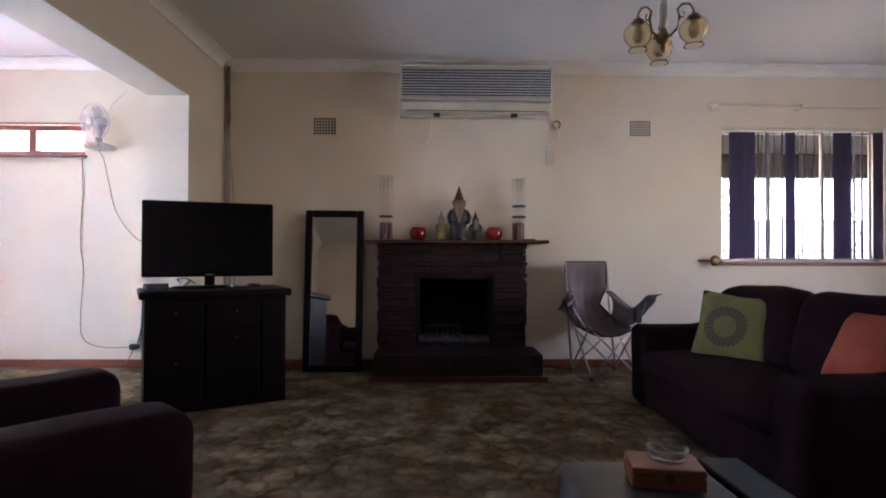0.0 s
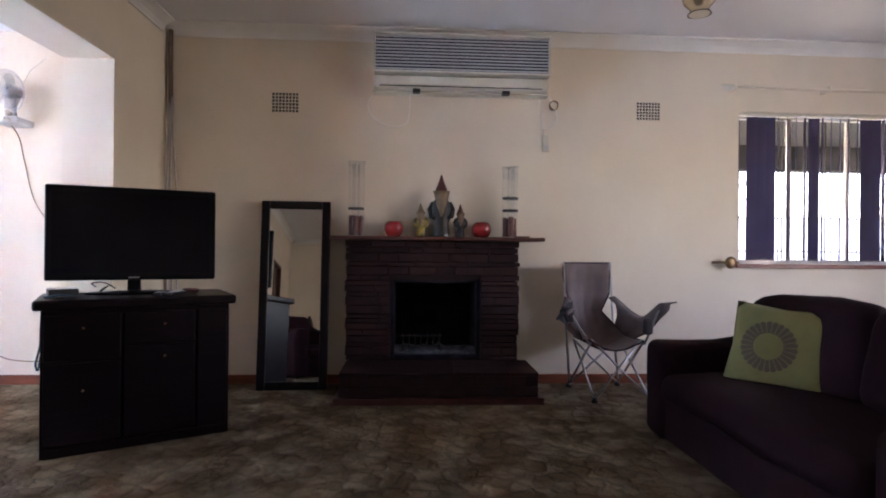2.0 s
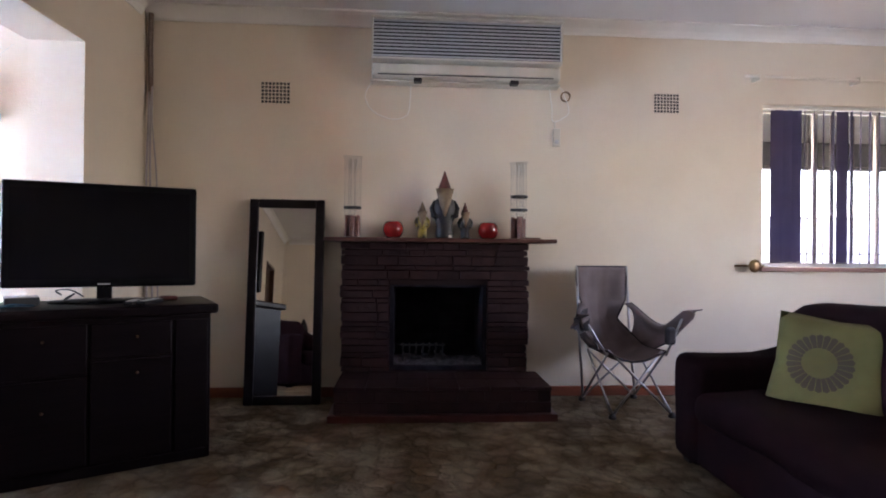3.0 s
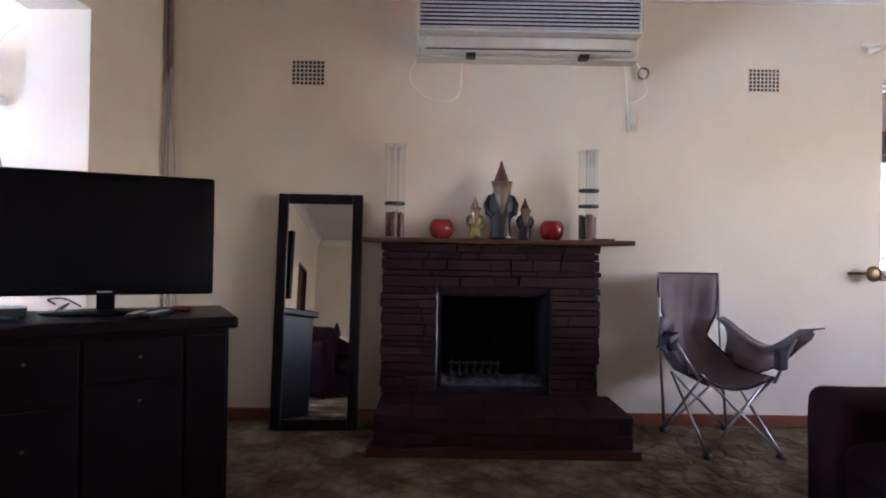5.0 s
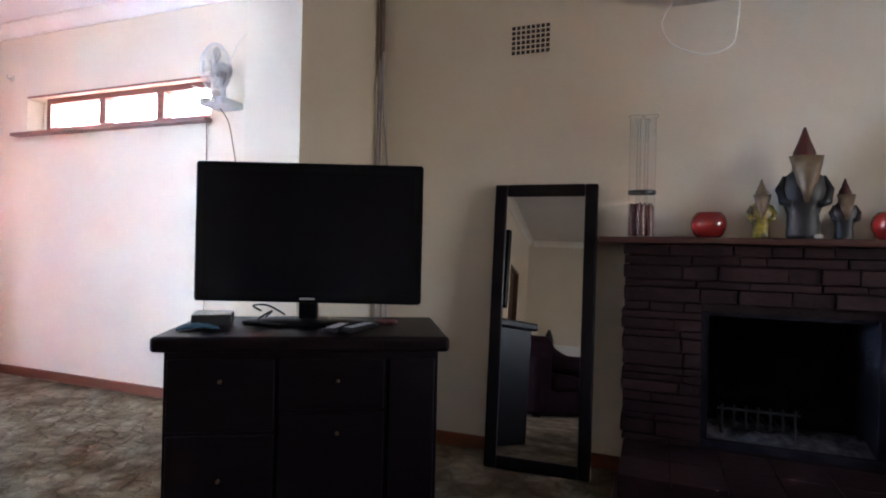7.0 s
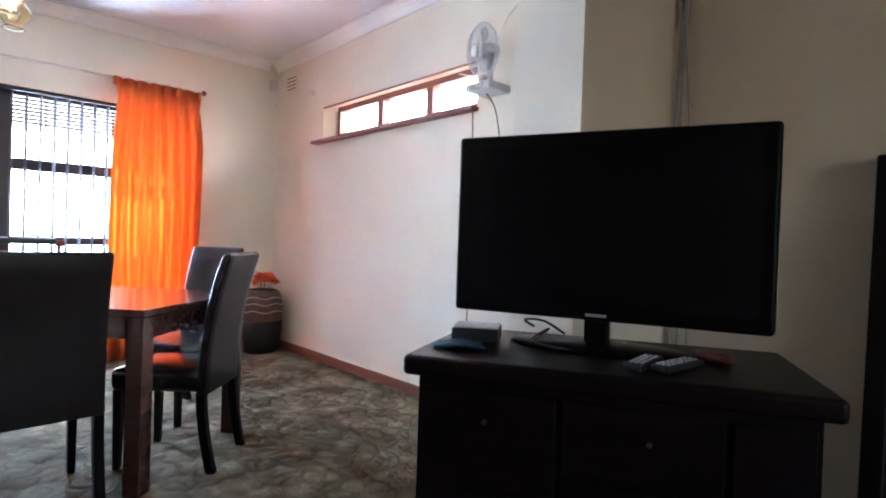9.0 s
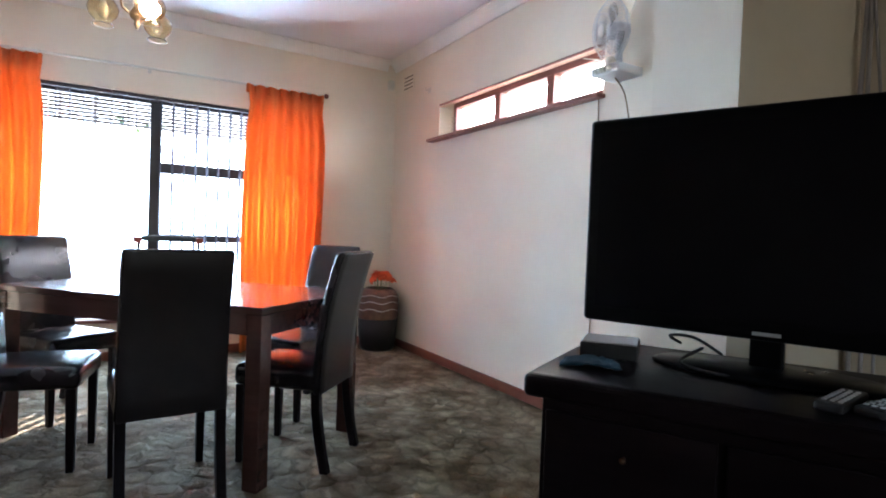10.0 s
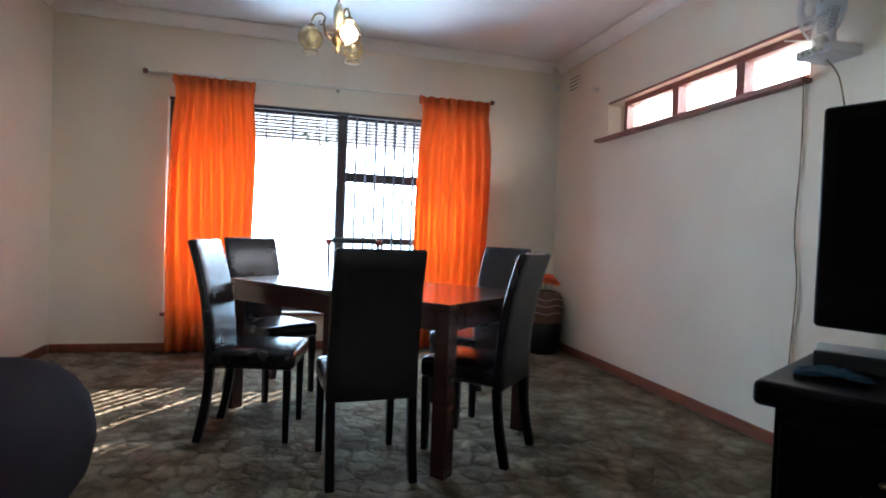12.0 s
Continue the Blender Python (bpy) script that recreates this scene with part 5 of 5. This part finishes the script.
settee("sofa", pose(1.785, 2.91, 0, 0, 0, -90), 1.88, 0.92, "dark brown fabric two-seat sofa with rounded arms, by the lounge window", "sofa", 2)
settee("armchair", pose(-0.56, 1.655, 0, 0, 0, 135), 0.86, 0.86, "dark brown fabric armchair with rounded arms, turned towards the fireplace", "armchair", 1, arm=0.23, arm_h=0.66)
settee("armchair", pose(-2.07, 1.14, 0), 0.90, 0.85, "dark brown fabric armchair with a fat rounded back", "armchair", 1, arm=0.26, arm_h=0.56, back_h=0.70, ball=True)


def cushion(m, size, mat, label):
    th = thing("cushion", m, label, "cushion")
    bm = bmesh.new()
    cushion_mesh(bm, size, size, 0.15, Matrix.Identity(4))
    part("cover", bm, mat, th, smooth=True)
    return th


c1 = cushion(pose(2.24, 3.27, 0.595, -18, 0, -48) @ pose(0, 0, 0, 0, 5, 0), 0.48, LIME, "lime green cushion with a brown ring print, leaning on the sofa")
bm = bmesh.new()
for k in range(26):
    a = 2 * math.pi * k / 26
    for r0, r1 in ((0.068, 0.128),):
        lo, hi = a - 0.105, a + 0.105
        vs = []
        for aa, rr in ((lo, r0), (lo, r1 - 0.004), (a, r1 + 0.003), (hi, r1 - 0.004), (hi, r0)):
            x, z = rr * math.cos(aa), rr * math.sin(aa)
            x, z = x - 0.035, z + 0.01
            u, v = x / 0.24, z / 0.24
            vs.append(bm.verts.new((x, -0.075 * ((1 - u ** 4) * (1 - v ** 4)) ** 0.55 - 0.0035, z)))
        bm.faces.new(vs)
part("ring_print", bm, TAUPEPRINT, c1)
cushion(pose(2.32, 2.33, 0.62, -24, 0, -98), 0.43, RUSTCLOTH, "rust orange cushion leaning in the corner of the sofa")

# ---- ottoman with box and ashtray ----
ott = thing("ottoman_table", pose(0.97, 1.215, 0), "low dark upholstered coffee table with a glass edge strip", "coffee table")
soft_part("body", (-0.23, -0.45, 0.04), (0.20, 0.36, 0.44), 0.03, TEAL, ott, lump=0.003)
block("glass_strip", (0.203, -0.45, 0.40), (0.33, 0.36, 0.445), BLACKGLOSS, ott, 0.006)
block("side_shelf", (0.203, -0.44, 0.04), (0.32, 0.35, 0.40), DARKWOOD, ott, 0.004)
for sx in (-0.19, 0.27):
    for sy in (-0.4, 0.3):
        block("leg", (sx - 0.025, sy - 0.025, 0), (sx + 0.025, sy + 0.025, 0.05), BLACKFRAME, ott)
bx = thing("wooden_box", pose(0.995, 1.395, 0.446, 0, 0, -10), "reddish wooden box with a black clasp on the coffee table", "box")
block("base", (-0.095, -0.065, 0), (0.095, 0.065, 0.035), BOXWOOD, bx, 0.004)
block("lid", (-0.095, -0.065, 0.0365), (0.095, 0.065, 0.056), BOXWOOD, bx, 0.004)
block("clasp", (-0.012, -0.068, 0.02), (0.012, -0.065, 0.045), BLACKPLASTIC, bx)
ash = thing("ashtray", pose(1.01, 1.405, 0.503), "clear glass ashtray on the wooden box", "ashtray")
bm = bmesh.new()
lathe(bm, [(0, 0), (0.045, 0), (0.052, 0.01), (0.058, 0.032), (0.053, 0.034), (0.045, 0.012), (0, 0.008)], 28)
part("dish", bm, TUBEGLASS, ash, smooth=True)


# ---- dining set ----
def dining_chair():
    """Facing -y in its own frame; the seat's middle is the origin."""
    th = thing("dining_chair", pose(0, 0, 0), "high-backed dining chair in dark brown leatherette on straight dark legs", "chair", "dining chairs")
    soft_part("seat", (-0.205, -0.23, 0.375), (0.205, 0.20, 0.475), 0.03, LEATHER, th, swell=0.015, lump=0.002)
    def curve(p):
        k = (p.z - 0.42) / 0.6
        return Vector((p.x * (1 - 0.03 * k), p.y + 0.10 * k * k, p.z))
    bm = bmesh.new()
    box(bm, (-0.205, 0.175, 0.36), (0.205, 0.215, 1.03), 0.016, None, 3)
    densify(bm)
    for v in bm.verts:
        v.co = curve(v.co)
    part("backrest", bm, LEATHER, th, smooth=True)
    bm = bmesh.new()
    box(bm, (-0.196, 0.216, 0.365), (0.196, 0.2205, 1.018), 0.002, None, 1)
    densify(bm)
    for v in bm.verts:
        v.co = curve(v.co)
    part("back_panel", bm, LEATHERBACK, th, "grey leatherette back panel", smooth=True)
    for sx in (-1, 1):
        bm = bmesh.new()
        vs = box(bm, (sx * 0.18 - 0.02, -0.215, 0.0), (sx * 0.18 + 0.02, -0.175, 0.378), 0.003, segments=1)
        for v in bm.verts:
            if v.co.z < 0.1:
                v.co.x, v.co.y = sx * 0.18 + (v.co.x - sx * 0.18) * 0.75, -0.195 + (v.co.y + 0.195) * 0.75
        part("leg", bm, DARKWOOD, th)
        bm = bmesh.new()
        box(bm, (sx * 0.182 - 0.019, 0.172, 0.0), (sx * 0.182 + 0.019, 0.214, 0.378), 0.003, segments=1)
        bmesh.ops.subdivide_edges(bm, edges=[e for e in bm.edges if e.calc_length() > 0.3], cuts=3)
        for v in bm.verts:
            v.co.y += 0.055 * max(0, (0.36 - v.co.z) / 0.36) ** 1.6
        part("leg", bm, DARKWOOD, th)
    return th


chair0 = dining_chair()
SPOTS = [(-3.19, 2.85, -86), (-3.72, 2.34, 169), (-4.47, 2.385, 127), (-3.31, 3.45, -43), (-4.00, 3.67, 28)]
LABELS = ["high-backed dark leatherette dining chair with its back to the lounge", "high-backed dark leatherette dining chair at the side of the table",
          "high-backed dark leatherette dining chair at the window end of the table", "high-backed leatherette dining chair with a greyish back at the table end",
          "dark leatherette dining chair shining in the window light"]
for k, (x, y, a) in enumerate(SPOTS):
    m = pose(x, y, 0, 0, 0, a)
    ch = chair0 if k == 0 else copy_thing(chair0, m)
    ch.matrix_basis = m
    tagged(ch, label=LABELS[k])

TM = pose(-3.83, 2.985, 0, 0, 0, 41)
table = thing("dining_table", TM, "dark red-brown wooden dining table with thick square legs", "table")
TL, TW = 0.815, 0.445
bm = bmesh.new()
box(bm, (-TL, -TW, 0.757), (TL, TW, 0.79), 0.004)
part("tabletop", bm, TABLEWOOD, table)
bm = bmesh.new()
box(bm, (-TL + 0.05, -TW + 0.012, 0.665), (TL - 0.05, -TW + 0.035, 0.756))
box(bm, (-TL + 0.05, TW - 0.035, 0.665), (TL - 0.05, TW - 0.012, 0.756))
box(bm, (-TL + 0.012, -TW + 0.05, 0.665), (-TL + 0.035, TW - 0.05, 0.756))
box(bm, (TL - 0.035, -TW + 0.05, 0.665), (TL - 0.012, TW - 0.05, 0.756))
part("apron", bm, TABLEWOOD, table)
for sx in (-1, 1):
    for sy in (-1, 1):
        cx, cy = sx * (TL - 0.045), sy * (TW - 0.045)
        block("leg", (cx - 0.038, cy - 0.038, 0), (cx + 0.038, cy + 0.038, 0.756), TABLEWOOD, table, 0.004)

# ---- corner pot with flowers ----
pot = thing("floor_vase", pose(-5.50, 4.86, 0), "tall black and brown floor vase with silver wave bands", "vase")
bm = bmesh.new()
lathe(bm, [(0, 0), (0.15, 0), (0.165, 0.02), (0.185, 0.15), (0.195, 0.30), (0.19, 0.305), (0, 0.305)], 32)
part("black_base", bm, POTBLACK, pot, smooth=True)
bm = bmesh.new()
lathe(bm, [(0.19, 0.306), (0.196, 0.32), (0.20, 0.42), (0.192, 0.52), (0.165, 0.58), (0.13, 0.60), (0.125, 0.59), (0.155, 0.57), (0.18, 0.5)], 32)
part("brown_body", bm, POTBROWN, pot, smooth=True)
for z, rad in ((0.40, 0.2025), (0.47, 0.199), (0.53, 0.191)):
    bm = bmesh.new()
    pts = [((rad + 0.001) * math.cos(a * math.pi / 36), (rad + 0.001) * math.sin(a * math.pi / 36), z + 0.010 * math.sin(a * math.pi / 36 * 6)) for a in range(72)]
    tube(bm, pts, 0.004, 5, closed=True)
    part("wave_band", bm, METAL, pot, "silver wave band", smooth=True)
flowers = thing("flower_bunch", pose(-5.50, 4.86, 0.55), "bunch of orange artificial flowers standing in the floor vase", "flowers")
r = random.Random(21)
for k in range(9):
    a, rad = r.uniform(0, 6.28), r.uniform(0.02, 0.13)
    top = Vector((rad * math.cos(a), rad * math.sin(a), r.uniform(0.08, 0.19)))
    bm = bmesh.new()
    tube(bm, [(top.x * 0.3, top.y * 0.3, -0.2), top * 0.7, top], 0.003, 5)
    part("stem", bm, LEAF, flowers)
    bm = bmesh.new()
    turn = Matrix.Translation(top) @ Euler((r.uniform(-0.9, 0.9), r.uniform(-0.9, 0.9), r.uniform(0, 6))).to_matrix().to_4x4()
    for ring, (n, ln, up) in enumerate(((6, 0.062, 0.25), (5, 0.045, 0.8))):
        for q in range(n):
            b = 2 * math.pi * q / n + ring * 0.5
            d, s = Vector((math.cos(b), math.sin(b), 0)), Vector((-math.sin(b), math.cos(b), 0))
            rows = []
            for i in range(4):
                u = i / 3
                w = 0.022 * math.sin(math.pi * (0.15 + 0.75 * u))
                c = d * ln * u + Vector((0, 0, up * ln * u - 0.02 * u * u))
                rows.append([turn @ (c - s * w), turn @ (c + Vector((0, 0, -0.005))), turn @ (c + s * w)])
            sheet(bm, rows)
    part("flower_head", bm, PETAL, flowers)

# object with red ends beyond the dining table
th = thing("folded_trolley", pose(-5.35, 3.0, 0, 0, 0, 90), "black folded trolley with red corner pieces by the dining window", "trolley")
bm = bmesh.new()
tube(bm, [(-0.21, 0, 0.02), (-0.21, 0, 1.02), (0.21, 0, 1.02), (0.21, 0, 0.02)], 0.014, 10)
part("tube_frame", bm, BLACKPLASTIC, th, smooth=True)
block("top_bar", (-0.19, -0.035, 1.0), (0.19, 0.035, 1.045), BLACKPLASTIC, th, 0.012)
for sx in (-1, 1):
    block("corner_piece", (sx * 0.215 - 0.025, -0.03, 0.985), (sx * 0.215 + 0.025, 0.03, 1.03), RUSTCLOTH, th, 0.006)


# ---- ceiling lights ----
def chandelier(x, y, tip, turn, lit, label):
    th = thing("chandelier", pose(x, y, 0, 0, 0, turn), label, "ceiling light", "globe ceiling lights")
    z = tip
    bm = bmesh.new()
    lathe(bm, [(0, CEILZ), (0.055, CEILZ), (0.05, CEILZ - 0.02), (0.02, CEILZ - 0.045), (0.008, CEILZ - 0.05), (0.008, z + 0.30), (0, z + 0.30)], 20)
    lathe(bm, [(0, z), (0.008, z + 0.008), (0.016, z + 0.03), (0.012, z + 0.045), (0.032, z + 0.06), (0.04, z + 0.08), (0.03, z + 0.10), (0.018, z + 0.12), (0.016, z + 0.13), (0, z + 0.13)], 20)
    part("stem", bm, BRASS, th, smooth=True)
    bm = bmesh.new()
    lathe(bm, [(0, z + 0.131), (0.016, z + 0.131), (0.022, z + 0.15), (0.03, z + 0.21), (0.028, z + 0.26), (0.016, z + 0.30), (0, z + 0.30)], 20)
    part("ceramic_body", bm, WHITEPLASTIC, th, "cream ceramic column", smooth=True)
    for k in range(3):
        a = 2 * math.pi * k / 3
        d = Vector((math.cos(a), math.sin(a), 0))
        def at(rad, h):
            return d * rad + Vector((0, 0, z + h))
        bm = bmesh.new()
        path = [at(0.03, 0.08), at(0.07, 0.11), at(0.085, 0.17), at(0.075, 0.215), at(0.10, 0.235), at(0.135, 0.225), at(0.155, 0.19), at(0.157, 0.165)]
        tube(bm, path, [0.006, 0.006, 0.007, 0.006, 0.006, 0.006, 0.006, 0.008], 8)
        tube(bm, [at(0.085, 0.17), at(0.105, 0.165), at(0.112, 0.185), at(0.10, 0.195)], 0.004, 6)
        part("arm", bm, BRASS, th, smooth=True)
        bm = bmesh.new()
        lathe(bm, [(0, 0.17), (0.012, 0.17), (0.03, 0.155), (0.034, 0.145), (0.033, 0.143), (0, 0.15)], 18, d * 0.157 + Vector((0, 0, z)))
        part("cup", bm, BRASS, th, smooth=True)
        bm = bmesh.new()
        lathe(bm, [(0.030, 0.15), (0.045, 0.138), (0.068, 0.11), (0.074, 0.085), (0.066, 0.055), (0.045, 0.03), (0.038, 0.018), (0.046, 0.006), (0.050, 0.0),
                   (0.048, 0.0), (0.044, 0.006), (0.036, 0.018), (0.043, 0.031), (0.064, 0.056), (0.072, 0.085), (0.066, 0.109), (0.044, 0.136), (0.030, 0.148)], 26, d * 0.157 + Vector((0, 0, z)))
        part("globe_shade", bm, SMOKED, th, "amber bubbled glass globe shade", smooth=True)
        bm = bmesh.new()
        fat = 1.75 if (lit and k == 0) else 1.0
        lathe(bm, [(0, 0.035), (0.018 * fat, 0.042), (0.027 * fat, 0.065), (0.026 * fat, 0.09), (0.014 * fat, 0.115), (0.012, 0.14), (0, 0.14)], 16, d * 0.157 + Vector((0, 0, z)))
        part("bulb", bm, BULB if (lit and k == 0) else WHITEPLASTIC, th, "lit bulb" if (lit and k == 0) else "unlit bulb", smooth=True)


chandelier(1.58, 2.77, 2.145, 195, False, "brass ceiling light with three amber glass globes, unlit, over lounge")
chandelier(-3.94, 2.72, 2.145, 20, True, "brass ceiling light, three amber glass globes, one bulb lit, over table")

# ---- the back of the lounge, seen in the mirror ----
dr = tagged(new("door_passage"), label="brown timber door in a brown frame in the middle wall", kind="structure")
block("door_leaf", (PIERE - 0.10, -1.46, 0.005), (PIERE - 0.06, -0.69, 2.01), DOORWOOD, dr, 0.003)
for a, b, c, d in ((-1.5, -1.46, 0, 2.05), (-0.69, -0.65, 0, 2.05), (-1.46, -0.69, 2.01, 2.05)):
    block("door_frame", (PIERE - 0.12, a, c), (PIERE + 0.015, b, d), DOORWOOD, dr, 0.003)
hall = structure("passage_backing", [((PIERW - 0.1, -1.7, 0), (PIERW - 0.02, -0.5, CEILZ))], WALL, "plain plaster behind the passage door")
led = thing("plinth", pose(-0.83, -2.5, 0), "white plinth standing at the back wall", "plinth")
block("body", (-0.5, -0.3, 0), (0.5, 0.3, 0.90), CORNICE, led, 0.006)
orn = thing("cone_ornament", pose(-1.12, -2.45, 0.902), "dark pointed cone ornament on the white plinth", "ornament")
bm = bmesh.new()
for k in range(9):
    rad = 0.10 * math.cos(k / 9 * 1.45)
    lathe(bm, [(0, 0.03 * k), (rad * 0.8, 0.03 * k), (rad, 0.03 * k + 0.018), (rad * 0.6, 0.03 * k + 0.035), (0, 0.03 * k + 0.035)], 16)
part("cone", bm, FIGGREEN, orn)


# ---- small pieces of the fireplace ----
def stone_row(parent, z0, z1, spans, rr):
    for xa, xb in spans:
        x = xa
        while x < xb - 0.005:
            ln = rr.uniform(0.10, 0.34)
            if xb - (x + ln) < 0.07:
                ln = xb - x
            out = rr.uniform(0.0, 0.022)
            e0, e1 = x + 0.002, x + ln - 0.002
            if x == FX0:
                e0 -= rr.uniform(-0.004, 0.014)
            if x + ln >= FX1 - 0.001:
                e1 += rr.uniform(-0.004, 0.014)
            bm = bmesh.new()
            deep = NORTH - 0.001 if (x == FX0 or x + ln >= FX1 - 0.001) else FY + 0.032
            box(bm, (e0, FY - out, z0 + 0.0025), (e1, FY + 0.031, z1 - 0.0025), 0.004, segments=1)
            for v in bm.verts:
                if v.co.y < FY + 0.02:
                    v.co += Vector((rr.uniform(-1, 1), rr.uniform(-1, 1), rr.uniform(-1, 1))) * 0.0022
            if deep > FY + 0.1:
                side = e0 if x == FX0 else e1
                if x == FX0:
                    box(bm, (side, FY + 0.031, z0 + 0.0025), (FX0 + 0.019, deep, z1 - 0.0025))
                else:
                    box(bm, (FX1 - 0.019, FY + 0.031, z0 + 0.0025), (side, deep, z1 - 0.0025))
            part("stone", bm, STONE, parent)
            x += ln


rr = random.Random(31)
z = 0.225
while z < 1.17:
    h = rr.choice((0.035, 0.045, 0.055, 0.07))
    if 1.173 - (z + h) < 0.03:
        h = 1.173 - z
    if z + h > FB[3] > z + 0.01 and z < FB[3]:
        h = FB[3] - z if FB[3] - z > 0.02 else h
    spans = [(FX0, FX1)] if z >= FB[3] - 0.002 else [(FX0, FB[0]), (FB[1], FX1)]
    stone_row(fire, z, z + h, spans, rr)
    z += h

hearth = thing("hearth", pose(0, 0, 0), "raised hearth of dark slabs and bricks on a red tiled plinth", "hearth")
HX0, HX1, HY = -0.14, 1.29, 4.49
block("hearth_core", (HX0 + 0.01, HY + 0.01, 0.05), (HX1 - 0.01, FY + 0.028, 0.198), MORTAR, hearth)
block("plinth", (HX0 - 0.035, HY - 0.035, 0.0), (HX1 + 0.035, FY + 0.02, 0.048), REDTILE, hearth, 0.004)
for i in range(7):
    for j in range(2):
        x = HX0 + i * (HX1 - HX0) / 7
        y = HY + j * 0.23
        block("slab", (x + 0.002, y - (0.008 if j == 0 else -0.002), 0.199), (x + (HX1 - HX0) / 7 - 0.002, y + 0.228, 0.223), HEARTHTILE, hearth, 0.003)
for k in range(2):
    for i in range(8):
        w = (HX1 - HX0) / 8
        x = HX0 + i * w - (w / 2 if k else 0)
        a, b = max(x, HX0) + 0.002, min(x + w, HX1) - 0.002
        if b - a > 0.02:
            block("brick", (a, HY, 0.05 + k * 0.074), (b, HY + 0.01, 0.121 + k * 0.074), HEARTHTILE, hearth, 0.003)
for k in range(2):
    for i in range(3):
        block("brick", (HX1 - 0.01, HY + 0.012 + i * 0.15, 0.05 + k * 0.074), (HX1, HY + 0.158 + i * 0.15, 0.121 + k * 0.074), HEARTHTILE, hearth, 0.003)
rr = random.Random(8)
for k in range(8):
    z0 = FB[2] + k * 0.084
    for i in range(4):
        off = -0.09 if k % 2 else 0.0
        a, b = max(FB[0], FB[0] + off + i * 0.2 + (0)), min(FB[1], FB[0] + off + (i + 1) * 0.2)
        if b - a > 0.03 and z0 < 0.9:
            block("brick", (a + 0.003, NORTH + 0.372 - rr.uniform(0, 0.006), z0), (b - 0.003, NORTH + 0.381, z0 + 0.078), SOOT, fire)
